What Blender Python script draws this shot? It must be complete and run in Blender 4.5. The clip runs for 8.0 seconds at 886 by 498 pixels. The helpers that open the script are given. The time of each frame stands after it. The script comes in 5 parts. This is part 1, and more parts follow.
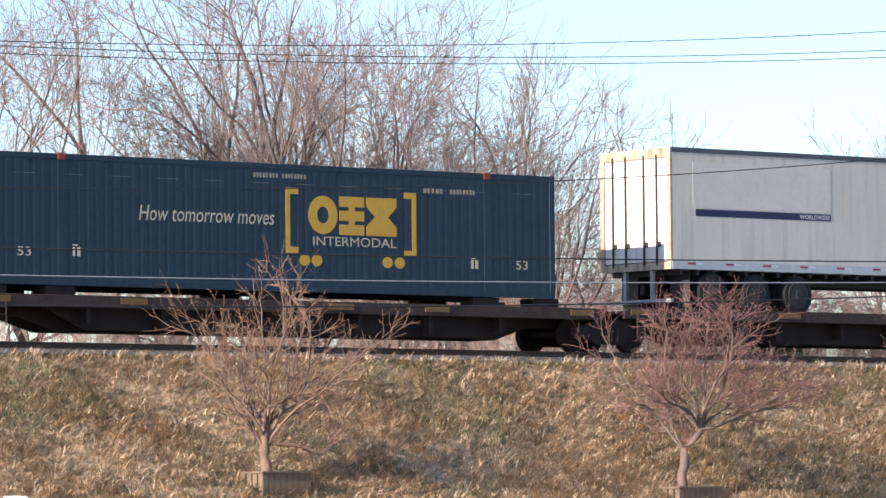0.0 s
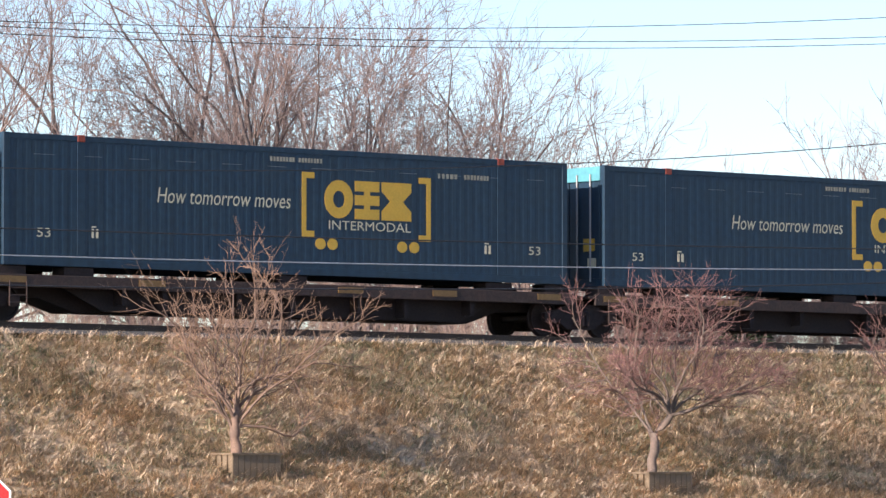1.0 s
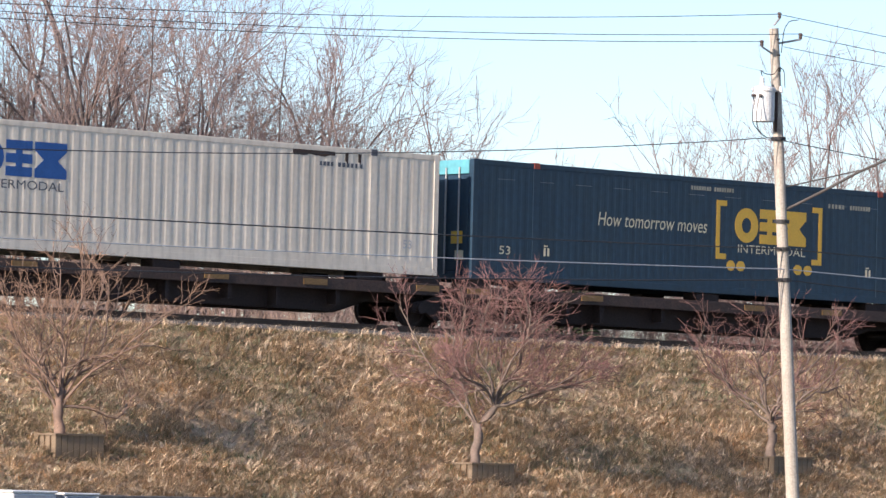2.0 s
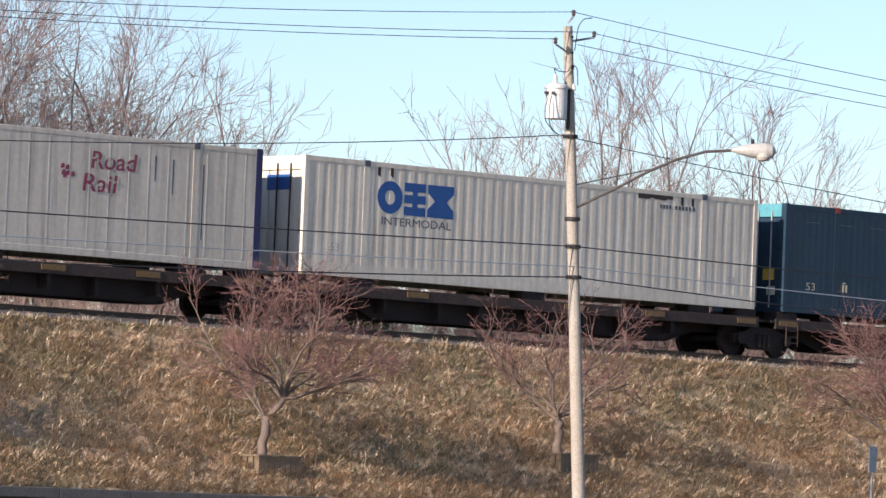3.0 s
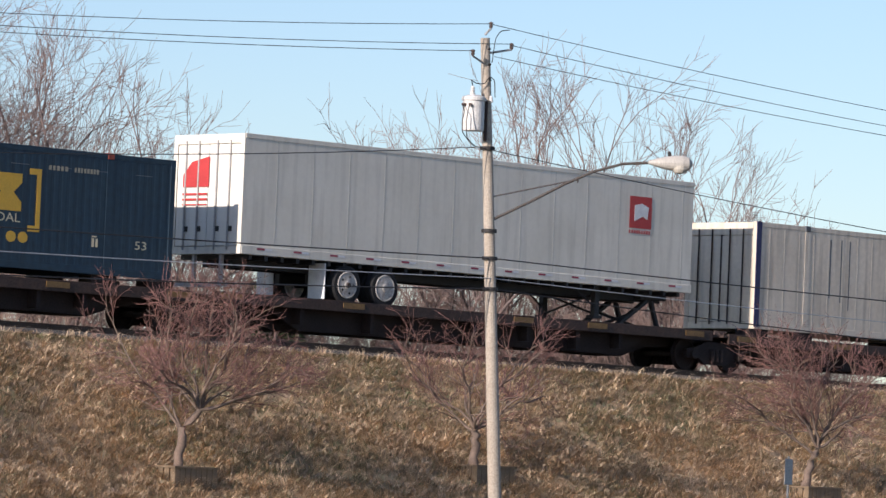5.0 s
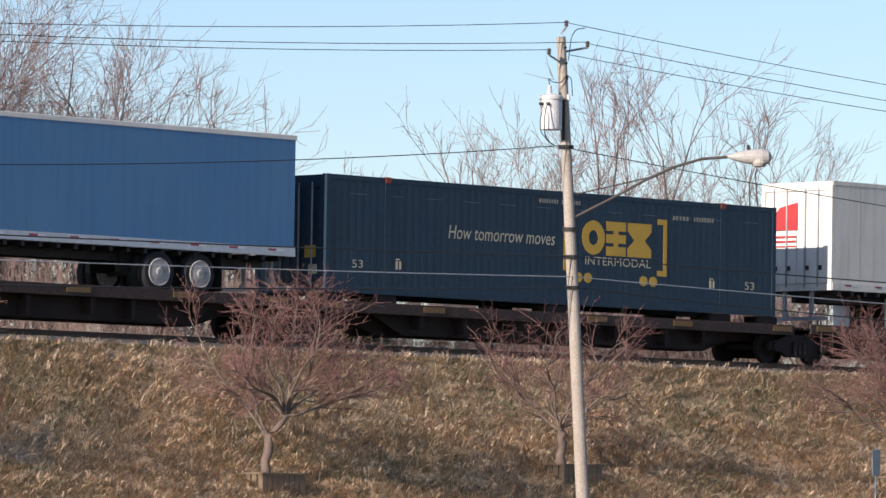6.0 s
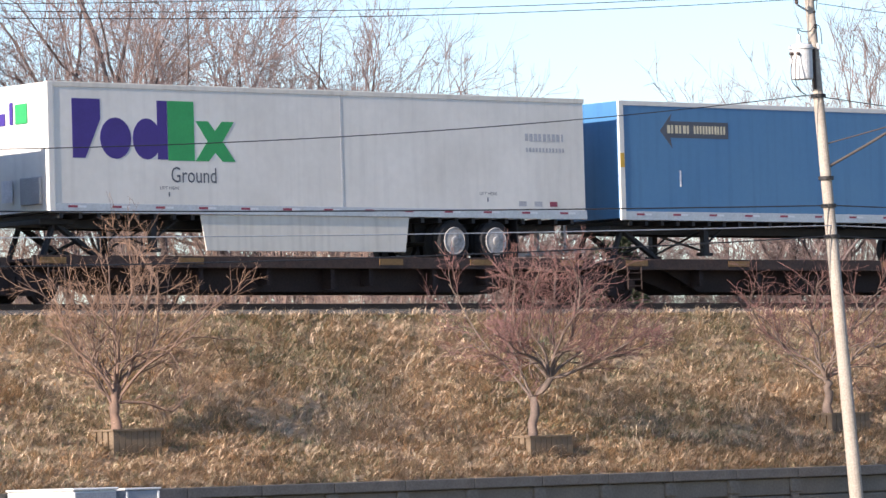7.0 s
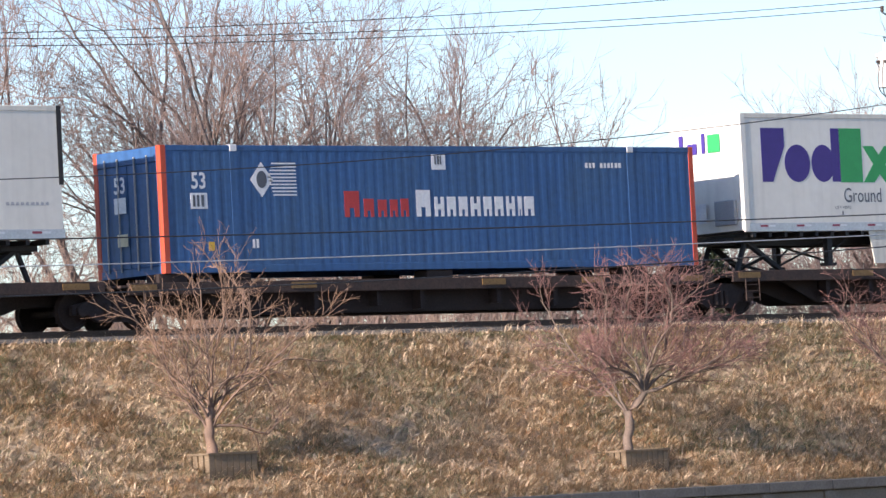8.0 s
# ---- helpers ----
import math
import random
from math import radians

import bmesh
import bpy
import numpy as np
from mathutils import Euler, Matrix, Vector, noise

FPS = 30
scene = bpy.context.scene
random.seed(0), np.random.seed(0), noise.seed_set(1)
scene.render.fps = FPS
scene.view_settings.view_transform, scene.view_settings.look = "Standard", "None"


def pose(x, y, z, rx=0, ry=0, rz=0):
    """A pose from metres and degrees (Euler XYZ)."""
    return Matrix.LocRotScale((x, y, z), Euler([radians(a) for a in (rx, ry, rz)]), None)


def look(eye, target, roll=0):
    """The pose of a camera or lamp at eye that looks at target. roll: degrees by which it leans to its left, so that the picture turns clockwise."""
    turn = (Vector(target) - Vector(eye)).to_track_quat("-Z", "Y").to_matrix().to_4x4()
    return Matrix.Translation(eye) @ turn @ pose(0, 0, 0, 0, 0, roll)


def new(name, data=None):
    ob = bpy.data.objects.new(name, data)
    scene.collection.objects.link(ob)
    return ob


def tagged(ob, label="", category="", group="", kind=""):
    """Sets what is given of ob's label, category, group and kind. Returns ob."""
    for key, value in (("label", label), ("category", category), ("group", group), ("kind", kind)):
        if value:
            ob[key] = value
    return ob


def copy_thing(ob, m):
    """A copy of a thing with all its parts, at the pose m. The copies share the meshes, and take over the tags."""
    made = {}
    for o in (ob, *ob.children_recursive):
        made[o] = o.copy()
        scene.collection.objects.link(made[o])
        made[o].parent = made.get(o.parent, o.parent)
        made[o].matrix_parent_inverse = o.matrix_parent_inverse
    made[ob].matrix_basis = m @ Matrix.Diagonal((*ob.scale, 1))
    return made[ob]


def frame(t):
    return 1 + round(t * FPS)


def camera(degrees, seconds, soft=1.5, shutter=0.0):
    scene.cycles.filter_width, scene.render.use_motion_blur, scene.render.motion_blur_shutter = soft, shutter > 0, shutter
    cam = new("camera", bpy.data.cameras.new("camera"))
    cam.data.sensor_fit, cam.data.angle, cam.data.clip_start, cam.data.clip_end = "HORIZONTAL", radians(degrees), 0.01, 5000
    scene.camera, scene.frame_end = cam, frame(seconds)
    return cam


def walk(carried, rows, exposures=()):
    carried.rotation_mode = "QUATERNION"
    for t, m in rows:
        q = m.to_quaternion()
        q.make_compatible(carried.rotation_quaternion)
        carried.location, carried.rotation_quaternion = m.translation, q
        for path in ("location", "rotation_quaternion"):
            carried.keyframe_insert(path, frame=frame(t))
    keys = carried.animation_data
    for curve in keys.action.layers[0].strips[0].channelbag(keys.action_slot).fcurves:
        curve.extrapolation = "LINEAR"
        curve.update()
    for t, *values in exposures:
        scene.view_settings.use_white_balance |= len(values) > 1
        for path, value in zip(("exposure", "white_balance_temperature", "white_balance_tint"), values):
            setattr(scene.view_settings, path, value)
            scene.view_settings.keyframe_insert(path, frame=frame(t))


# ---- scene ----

# ------------------------------------------------------------------ camera
EYE = 1.6                      # the eye stands on level ground, z = 0
cam = camera(10.05, 8.0, soft=1.5)
BASE_STOPS = 1.05
AIM = [  # seconds, yaw to the right of +y, pitch, lean
    (0.0, 38.818, 2.955, -0.621),
    (0.5, 39.003, 2.918, -0.453),
    (1.0, 39.136, 2.764, -0.124),
    (1.2, 39.206, 2.752, 0.095),
    (2.3, 41.921, 2.614, 1.600),
    (2.5, 42.387, 2.608, 1.665),
    (3.0, 43.470, 2.642, 2.180),
    (3.5, 44.288, 2.697, 2.415),
    (4.0, 44.018, 2.749, 2.506),
    (5.3, 44.476, 2.830, 2.250),
    (5.5, 44.282, 2.859, 2.087),
    (6.0, 43.485, 2.796, 0.803),
    (6.5, 42.010, 2.580, -0.807),
    (7.0, 40.550, 2.381, -1.829),
    (7.5, 40.128, 2.463, -2.593),
    (8.0, 39.527, 2.624, -3.120),
]
walk(cam, [(t, pose(0, 0, EYE, 90 + pitch, 0, -yaw) @ pose(0, 0, 0, 0, 0, lean)) for t, yaw, pitch, lean in AIM],
     exposures=[(t, BASE_STOPS + e, 6300, 17) for t, e in ((0.0, 0.0), (1.2, 0.0), (2.5, -0.24), (3.5, -0.54), (4.2, -0.65), (5.5, -0.66), (6.0, -0.60), (6.5, -0.25), (7.0, -0.04), (8.0, 0.0))])

# ------------------------------------------------------------------ light
SUN_AZ, SUN_EL = -94.0, 22.0   # degrees: azimuth from +y towards +x, height
world = bpy.data.worlds.new("world")
scene.world = world
world.use_nodes = True
wn = world.node_tree
sky = wn.nodes.new("ShaderNodeTexSky")
sky.sky_type = 'NISHITA'
sky.sun_disc = False
sky.sun_elevation = radians(SUN_EL)
sky.sun_rotation = radians(SUN_AZ)
sky.air_density, sky.dust_density, sky.ozone_density = 1.0, 0.3, 2.2
bgn = wn.nodes["Background"]
bgn.inputs["Strength"].default_value = 0.094
tone = wn.nodes.new("ShaderNodeMix")
tone.data_type, tone.blend_type = 'RGBA', 'MULTIPLY'
tone.inputs["Factor"].default_value = 1.0
tone.inputs["B"].default_value = (0.94, 1.0, 1.10, 1)
wn.links.new(sky.outputs[0], tone.inputs["A"])
wn.links.new(tone.outputs["Result"], bgn.inputs["Color"])
sun = new("sun", bpy.data.lights.new("sun", 'SUN'))
sun.data.energy, sun.data.angle, sun.data.color = 5.0, radians(0.6), (1.0, 0.88, 0.74)
saz, sel = radians(SUN_AZ), radians(SUN_EL)
sun.matrix_world = look((60, 60, 60), Vector((60, 60, 60)) - Vector((math.sin(saz) * math.cos(sel), math.cos(saz) * math.cos(sel), math.sin(sel))))

# ------------------------------------------------------------------ the plan
TRACK_Y = 90.94                # near side of the loads
LOAD_Z = EYE + 4.883           # underside of the containers
GRADE = 0.00324                # the line falls towards +x
RAIL_Z = -1.22                 # rail head below the containers
SPEED, SLOWING = 18.575, -0.0214
LONG, HIGH, WIDE = 16.15, 2.896, 2.59


def fall(x):
    return -(x - 90) * GRADE


# ------------------------------------------------------------------ materials
def mat(name, base, rough=0.6, metal=0.0, other=None, scale=3.0, amount=0.5, fine=40.0, fine_amount=0.25, bump=0.0, bump_scale=60.0, island=0.0, spec=0.4, streak=0.0):
    """Two scales of noise between base and other, a finer grain, relief and, if wanted, a tone for each loose piece."""
    m = bpy.data.materials.new(name)
    m.use_nodes = True
    nt = m.node_tree
    b = nt.nodes["Principled BSDF"]
    b.inputs["Roughness"].default_value = rough
    b.inputs["Metallic"].default_value = metal
    b.inputs["Specular IOR Level"].default_value = spec
    other = other or tuple(c * 0.6 for c in base)
    tc = nt.nodes.new("ShaderNodeTexCoord")
    def noise_fac(sc, lo, hi):
        n = nt.nodes.new("ShaderNodeTexNoise")
        n.inputs["Scale"].default_value = sc
        n.inputs["Detail"].default_value = 5
        nt.links.new(tc.outputs["Object"], n.inputs["Vector"])
        r = nt.nodes.new("ShaderNodeMapRange")
        r.inputs["From Min"].default_value, r.inputs["From Max"].default_value = 0.3, 0.7
        r.inputs["To Min"].default_value, r.inputs["To Max"].default_value = lo, hi
        nt.links.new(n.outputs["Fac"], r.inputs["Value"])
        return r.outputs[0]
    mix = nt.nodes.new("ShaderNodeMix")
    mix.data_type = 'RGBA'
    mix.inputs["A"].default_value, mix.inputs["B"].default_value = (*base, 1), (*other, 1)
    nt.links.new(noise_fac(scale, 0.0, amount), mix.inputs["Factor"])
    out = mix.outputs["Result"]
    hsv = nt.nodes.new("ShaderNodeHueSaturation")
    nt.links.new(out, hsv.inputs["Color"])
    val = noise_fac(fine, 1 - fine_amount, 1 + fine_amount)
    if island:
        g = nt.nodes.new("ShaderNodeNewGeometry")
        r = nt.nodes.new("ShaderNodeMapRange")
        r.inputs["To Min"].default_value, r.inputs["To Max"].default_value = 1 - island, 1 + island
        nt.links.new(g.outputs["Random Per Island"], r.inputs["Value"])
        mu = nt.nodes.new("ShaderNodeMath")
        mu.operation = 'MULTIPLY'
        nt.links.new(val, mu.inputs[0])
        nt.links.new(r.outputs[0], mu.inputs[1])
        val = mu.outputs[0]
    if streak:
        mp = nt.nodes.new("ShaderNodeMapping")
        mp.inputs["Scale"].default_value = (5.0, 5.0, 0.35)
        nt.links.new(tc.outputs["Object"], mp.inputs["Vector"])
        n = nt.nodes.new("ShaderNodeTexNoise")
        n.inputs["Scale"].default_value, n.inputs["Detail"].default_value = 1.0, 6
        nt.links.new(mp.outputs[0], n.inputs["Vector"])
        r = nt.nodes.new("ShaderNodeMapRange")
        r.inputs["From Min"].default_value, r.inputs["From Max"].default_value = 0.48, 0.72
        r.inputs["To Min"].default_value, r.inputs["To Max"].default_value = 1.0, 1 - streak
        nt.links.new(n.outputs["Fac"], r.inputs["Value"])
        mu = nt.nodes.new("ShaderNodeMath")
        mu.operation = 'MULTIPLY'
        nt.links.new(val, mu.inputs[0])
        nt.links.new(r.outputs[0], mu.inputs[1])
        val = mu.outputs[0]
    nt.links.new(val, hsv.inputs["Value"])
    nt.links.new(hsv.outputs[0], b.inputs["Base Color"])
    if bump:
        n = nt.nodes.new("ShaderNodeTexNoise")
        n.inputs["Scale"].default_value = bump_scale
        n.inputs["Detail"].default_value = 4
        nt.links.new(tc.outputs["Object"], n.inputs["Vector"])
        bp = nt.nodes.new("ShaderNodeBump")
        bp.inputs["Strength"].default_value = 1.0
        bp.inputs["Distance"].default_value = bump
        nt.links.new(n.outputs["Fac"], bp.inputs["Height"])
        nt.links.new(bp.outputs[0], b.inputs["Normal"])
    return m


NAVY = mat("navy_paint", (0.0105, 0.034, 0.062), 0.5, other=(0.016, 0.038, 0.058), scale=0.8, amount=0.9, fine=6, fine_amount=0.16, streak=0.25)
CREAM = mat("cream_paint", (0.74, 0.665, 0.545), 0.5, other=(0.62, 0.545, 0.435), scale=0.7, amount=0.7, fine=8, fine_amount=0.06, streak=0.22)
GREY_PAINT = mat("grey_white_paint", (0.66, 0.59, 0.49), 0.5, other=(0.55, 0.48, 0.385), scale=0.6, amount=0.8, fine=7, fine_amount=0.07, streak=0.3)
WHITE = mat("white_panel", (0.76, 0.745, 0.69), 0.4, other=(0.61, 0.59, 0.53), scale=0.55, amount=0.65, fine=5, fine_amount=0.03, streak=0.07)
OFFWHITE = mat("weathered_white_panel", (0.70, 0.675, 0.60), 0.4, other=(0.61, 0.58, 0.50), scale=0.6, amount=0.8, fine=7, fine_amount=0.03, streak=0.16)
SKY_BLUE = mat("mid_blue_panel", (0.062, 0.185, 0.36), 0.35, other=(0.085, 0.21, 0.36), scale=0.4, amount=0.7, fine=7, fine_amount=0.025, streak=0.12)
ROYAL = mat("royal_blue_paint", (0.028, 0.095, 0.25), 0.5, other=(0.045, 0.105, 0.21), scale=0.5, amount=0.8, fine=7, fine_amount=0.12, streak=0.3)
VERMILION = mat("vermilion_paint", (0.50, 0.075, 0.035), 0.5, fine=8, fine_amount=0.1, amount=0.3, streak=0.3)
YELLOW = mat("yellow_vinyl", (0.64, 0.38, 0.045), 0.5, other=(0.50, 0.33, 0.05), scale=2, amount=0.6, fine=20, fine_amount=0.08)
SCUFF = mat("scuffed_paint", (0.20, 0.22, 0.22), 0.7, amount=0.5, fine=20, fine_amount=0.2)
FADED = mat("worn_stencil_paint", (0.33, 0.32, 0.25), 0.6, amount=0.6, fine=20, fine_amount=0.2)
PALE_YELLOW = mat("faded_cream_vinyl", (0.62, 0.57, 0.40), 0.5, amount=0.3, fine=20, fine_amount=0.1)
WHITE_VINYL = mat("white_vinyl", (0.74, 0.75, 0.76), 0.5, other=(0.5, 0.52, 0.55), amount=0.6, scale=6, fine=30, fine_amount=0.1)
BLUE_VINYL = mat("blue_vinyl", (0.018, 0.09, 0.30), 0.5, amount=0.4, fine=20, fine_amount=0.1)
DARK_VINYL = mat("dark_slate_vinyl", (0.09, 0.10, 0.12), 0.5, amount=0.4, fine=20, fine_amount=0.1)
PURPLE = mat("purple_vinyl", (0.055, 0.03, 0.22), 0.45, amount=0.3, fine=20, fine_amount=0.06)
GREEN_VINYL = mat("green_vinyl", (0.03, 0.33, 0.10), 0.45, amount=0.3, fine=20, fine_amount=0.06)
RED_VINYL = mat("red_vinyl", (0.46, 0.045, 0.045), 0.5, amount=0.4, fine=20, fine_amount=0.1)
FADED_RED = mat("faded_red_vinyl", (0.30, 0.05, 0.07), 0.55, other=(0.2, 0.05, 0.1), amount=0.7, scale=5, fine=20, fine_amount=0.15)
SEAM = mat("panel_seam_grey", (0.56, 0.545, 0.49), 0.5, amount=0.3)
GREY_VINYL = mat("grey_vinyl", (0.42, 0.43, 0.45), 0.5, amount=0.3)
NAVY_VINYL = mat("navy_stripe_vinyl", (0.022, 0.024, 0.09), 0.5, amount=0.3)
ORANGE = mat("orange_paint", (0.30, 0.06, 0.035), 0.5, amount=0.5, fine=30)
TEAL = mat("teal_paint", (0.10, 0.32, 0.36), 0.5, amount=0.4, fine=10, fine_amount=0.1)
OCHRE = mat("ochre_reflective_paint", (0.21, 0.12, 0.04), 0.5, amount=0.6, fine=20)
RUST = mat("rusty_steel", (0.062, 0.037, 0.029), 0.75, other=(0.036, 0.027, 0.023), scale=3, amount=0.9, fine=25, fine_amount=0.3, bump=0.004)
DARK_STEEL = mat("dark_railcar_steel", (0.021, 0.0135, 0.012), 0.8, other=(0.038, 0.023, 0.019), scale=1.5, amount=0.7, fine=20, fine_amount=0.3, bump=0.003)
BLACK = mat("black_steel", (0.018, 0.018, 0.02), 0.6, other=(0.04, 0.035, 0.03), amount=0.5, fine=25)
RUBBER = mat("tyre_rubber", (0.022, 0.022, 0.023), 0.85, fine=30, bump=0.003)
TAN_PAINT = mat("stained_tan_paint", (0.52, 0.42, 0.31), 0.55, other=(0.36, 0.26, 0.17), scale=2.5, amount=0.9, fine=15, fine_amount=0.15, streak=0.5)
PATCH = mat("cleaned_white_panel", (0.72, 0.69, 0.63), 0.4, other=(0.62, 0.58, 0.52), scale=0.9, amount=0.6, fine=7, fine_amount=0.05)
ALU = mat("aluminium_trim", (0.55, 0.56, 0.58), 0.4, 0.6, other=(0.4, 0.41, 0.42), amount=0.5, fine=20, fine_amount=0.1)
RIM = mat("painted_wheel_rim", (0.46, 0.45, 0.43), 0.5, 0.0, other=(0.22, 0.20, 0.18), scale=9, amount=0.9)
BALLAST = mat("track_ballast", (0.10, 0.095, 0.09), 0.95, other=(0.05, 0.048, 0.046), scale=6, amount=0.9, fine=30, fine_amount=0.45, bump=0.05, bump_scale=14)
RAIL = mat("rail_steel", (0.09, 0.06, 0.045), 0.5, 0.5, amount=0.5)
SLEEPER = mat("sleeper_wood", (0.07, 0.055, 0.045), 0.9, amount=0.6, fine=20)
POLE_WOOD = mat("weathered_pole_wood", (0.42, 0.37, 0.31), 0.85, other=(0.30, 0.26, 0.21), scale=1.2, amount=0.8, fine=25, fine_amount=0.2, bump=0.006, bump_scale=40)
PLANK = mat("planter_plank", (0.21, 0.155, 0.10), 0.85, other=(0.13, 0.10, 0.07), scale=2.5, amount=0.8, fine=30, fine_amount=0.2, bump=0.004)
CONCRETE = mat("wall_concrete", (0.22, 0.195, 0.165), 0.9, other=(0.15, 0.13, 0.11), scale=1.6, amount=0.8, fine=20, fine_amount=0.15, bump=0.006)
CAP = mat("wall_cap_concrete", (0.16, 0.145, 0.13), 0.9, other=(0.11, 0.10, 0.09), scale=1.6, amount=0.8, fine=20, fine_amount=0.2, bump=0.006)
ASPHALT = mat("asphalt", (0.055, 0.055, 0.056), 0.9, other=(0.04, 0.04, 0.04), scale=0.6, amount=0.8, fine=20, fine_amount=0.2)
SOIL = mat("thatch_soil", (0.54, 0.385, 0.245), 0.95, other=(0.31, 0.235, 0.15), scale=0.45, amount=1.0, fine=9, fine_amount=0.4, bump=0.06, bump_scale=9)
FIELD = mat("field_ground", (0.20, 0.16, 0.09), 0.95, other=(0.12, 0.12, 0.06), scale=0.1, amount=0.9, fine=3, fine_amount=0.3)
STRAW = mat("dry_grass", (0.70, 0.54, 0.375), 0.8, other=(0.48, 0.36, 0.235), scale=0.5, amount=0.8, fine=5, fine_amount=0.2, island=0.6)
GREENERY = mat("green_grass", (0.20, 0.245, 0.125), 0.8, other=(0.40, 0.37, 0.23), scale=0.8, amount=0.9, fine=5, fine_amount=0.2, island=0.4)
RUSSET = mat("russet_dead_grass", (0.72, 0.475, 0.26), 0.8, other=(0.58, 0.375, 0.21), scale=0.6, amount=0.9, fine=5, fine_amount=0.2, island=0.4)
PALE_STRAW = mat("pale_dead_grass", (0.68, 0.55, 0.38), 0.8, other=(0.52, 0.40, 0.26), scale=1.0, amount=0.8, fine=5, island=0.35)
BARK = mat("grey_brown_bark", (0.15, 0.118, 0.108), 0.9, other=(0.09, 0.072, 0.068), scale=1.5, amount=0.8, fine=15, fine_amount=0.25, bump=0.01, bump_scale=25)
TWIG = mat("tan_twigs", (0.30, 0.225, 0.20), 0.85, other=(0.20, 0.14, 0.12), scale=0.4, amount=0.9, fine=3, fine_amount=0.15, island=0.25)
SHOOT = mat("tan_shoots", (0.35, 0.25, 0.195), 0.85, other=(0.25, 0.17, 0.13), scale=0.4, amount=0.9, fine=3, fine_amount=0.15, island=0.3)
CHERRY_BARK = mat("ornamental_bark", (0.19, 0.14, 0.11), 0.85, other=(0.10, 0.078, 0.065), scale=4, amount=0.8, fine=30, fine_amount=0.2, bump=0.005)
TAN_BARK = mat("tan_ornamental_bark", (0.24, 0.155, 0.11), 0.85, other=(0.12, 0.085, 0.068), scale=4, amount=0.9, fine=30, fine_amount=0.25, bump=0.005)
TAN_TWIG = mat("tan_ornamental_twigs", (0.31, 0.195, 0.13), 0.8, other=(0.20, 0.125, 0.085), scale=1.0, amount=0.9, island=0.3)
RED_TWIG = mat("reddish_ornamental_twigs", (0.25, 0.13, 0.115), 0.8, other=(0.17, 0.095, 0.08), scale=1.0, amount=0.9, island=0.3)
NEEDLE = mat("conifer_needles", (0.045, 0.07, 0.035), 0.8, other=(0.07, 0.08, 0.04), scale=2, amount=0.8, island=0.3)
ROCK = mat("pale_stone", (0.48, 0.44, 0.38), 0.9, amount=0.5, fine=30)
CABLE = mat("cable", (0.03, 0.03, 0.032), 0.6)
PALE_CABLE = mat("pale_cable", (0.42, 0.44, 0.46), 0.45)
PORCELAIN = mat("porcelain", (0.10, 0.07, 0.06), 0.3)
TANK = mat("transformer_grey", (0.60, 0.60, 0.58), 0.45, amount=0.3)
LAMP_GREY = mat("lamp_head_grey", (0.48, 0.46, 0.42), 0.5, amount=0.4)
LENS = mat("frosted_lamp_lens", (0.55, 0.52, 0.45), 0.25, amount=0.2)
ARM_STEEL = mat("dull_arm_steel", (0.08, 0.07, 0.062), 0.7, 0.0, other=(0.05, 0.04, 0.035), amount=0.6)
GALV = mat("galvanised_steel", (0.36, 0.36, 0.355), 0.55, 0.15, amount=0.4)
SIGN_RED = mat("sign_red", (0.48, 0.03, 0.03), 0.45, amount=0.2)
SIGN_WHITE = mat("sign_white", (0.8, 0.8, 0.8), 0.45, amount=0.1)
CABINET = mat("cabinet_white_paint", (0.72, 0.72, 0.69), 0.45, amount=0.3)
# grey finish, also the shade colour on the white cabinet's street side
CABINET_GREY = mat("cabinet_grey_and_shade", (0.33, 0.35, 0.37), 0.5, amount=0.3)


# ------------------------------------------------------------------ mesh helpers
def part(name, bm, material, parent=None, label="", at=None):
    me = bpy.data.meshes.new(name)
    bm.normal_update()
    bm.to_mesh(me)
    bm.free()
    me.materials.append(material)
    ob = new(name, me)
    if parent:
        ob.parent = parent
    if at is not None:
        ob.matrix_basis = at
    if label:
        ob["label"] = label
    return ob


def share(name, ob, parent, at):
    """Another piece on the same mesh."""
    o = new(name, ob.data)
    o.parent = parent
    o.matrix_basis = at
    return o


def box(bm, x0, x1, y0, y1, z0, z1, bevel=0.0):
    r = bmesh.ops.create_cube(bm, size=1.0)
    vs = r["verts"]
    for v in vs:
        v.co = Vector(((x0 + x1) / 2 + v.co.x * (x1 - x0), (y0 + y1) / 2 + v.co.y * (y1 - y0), (z0 + z1) / 2 + v.co.z * (z1 - z0)))
    if bevel:
        es = list({e for v in vs for e in v.link_edges})
        bmesh.ops.bevel(bm, geom=es, offset=bevel, segments=1, affect='EDGES')
    return bm


def boxes(*rows, bevel=0.0):
    bm = bmesh.new()
    for r in rows:
        box(bm, *r, bevel=bevel)
    return bm


def rod(bm, a, b, r0, r1=None, sides=10):
    """A tapered bar from a to b."""
    a, b = Vector(a), Vector(b)
    r1 = r0 if r1 is None else r1
    q = (b - a).to_track_quat('Z', 'Y')
    m = Matrix.Translation((a + b) / 2) @ q.to_matrix().to_4x4()
    bmesh.ops.create_cone(bm, cap_ends=True, segments=sides, radius1=r0, radius2=r1, depth=(b - a).length, matrix=m)
    return bm


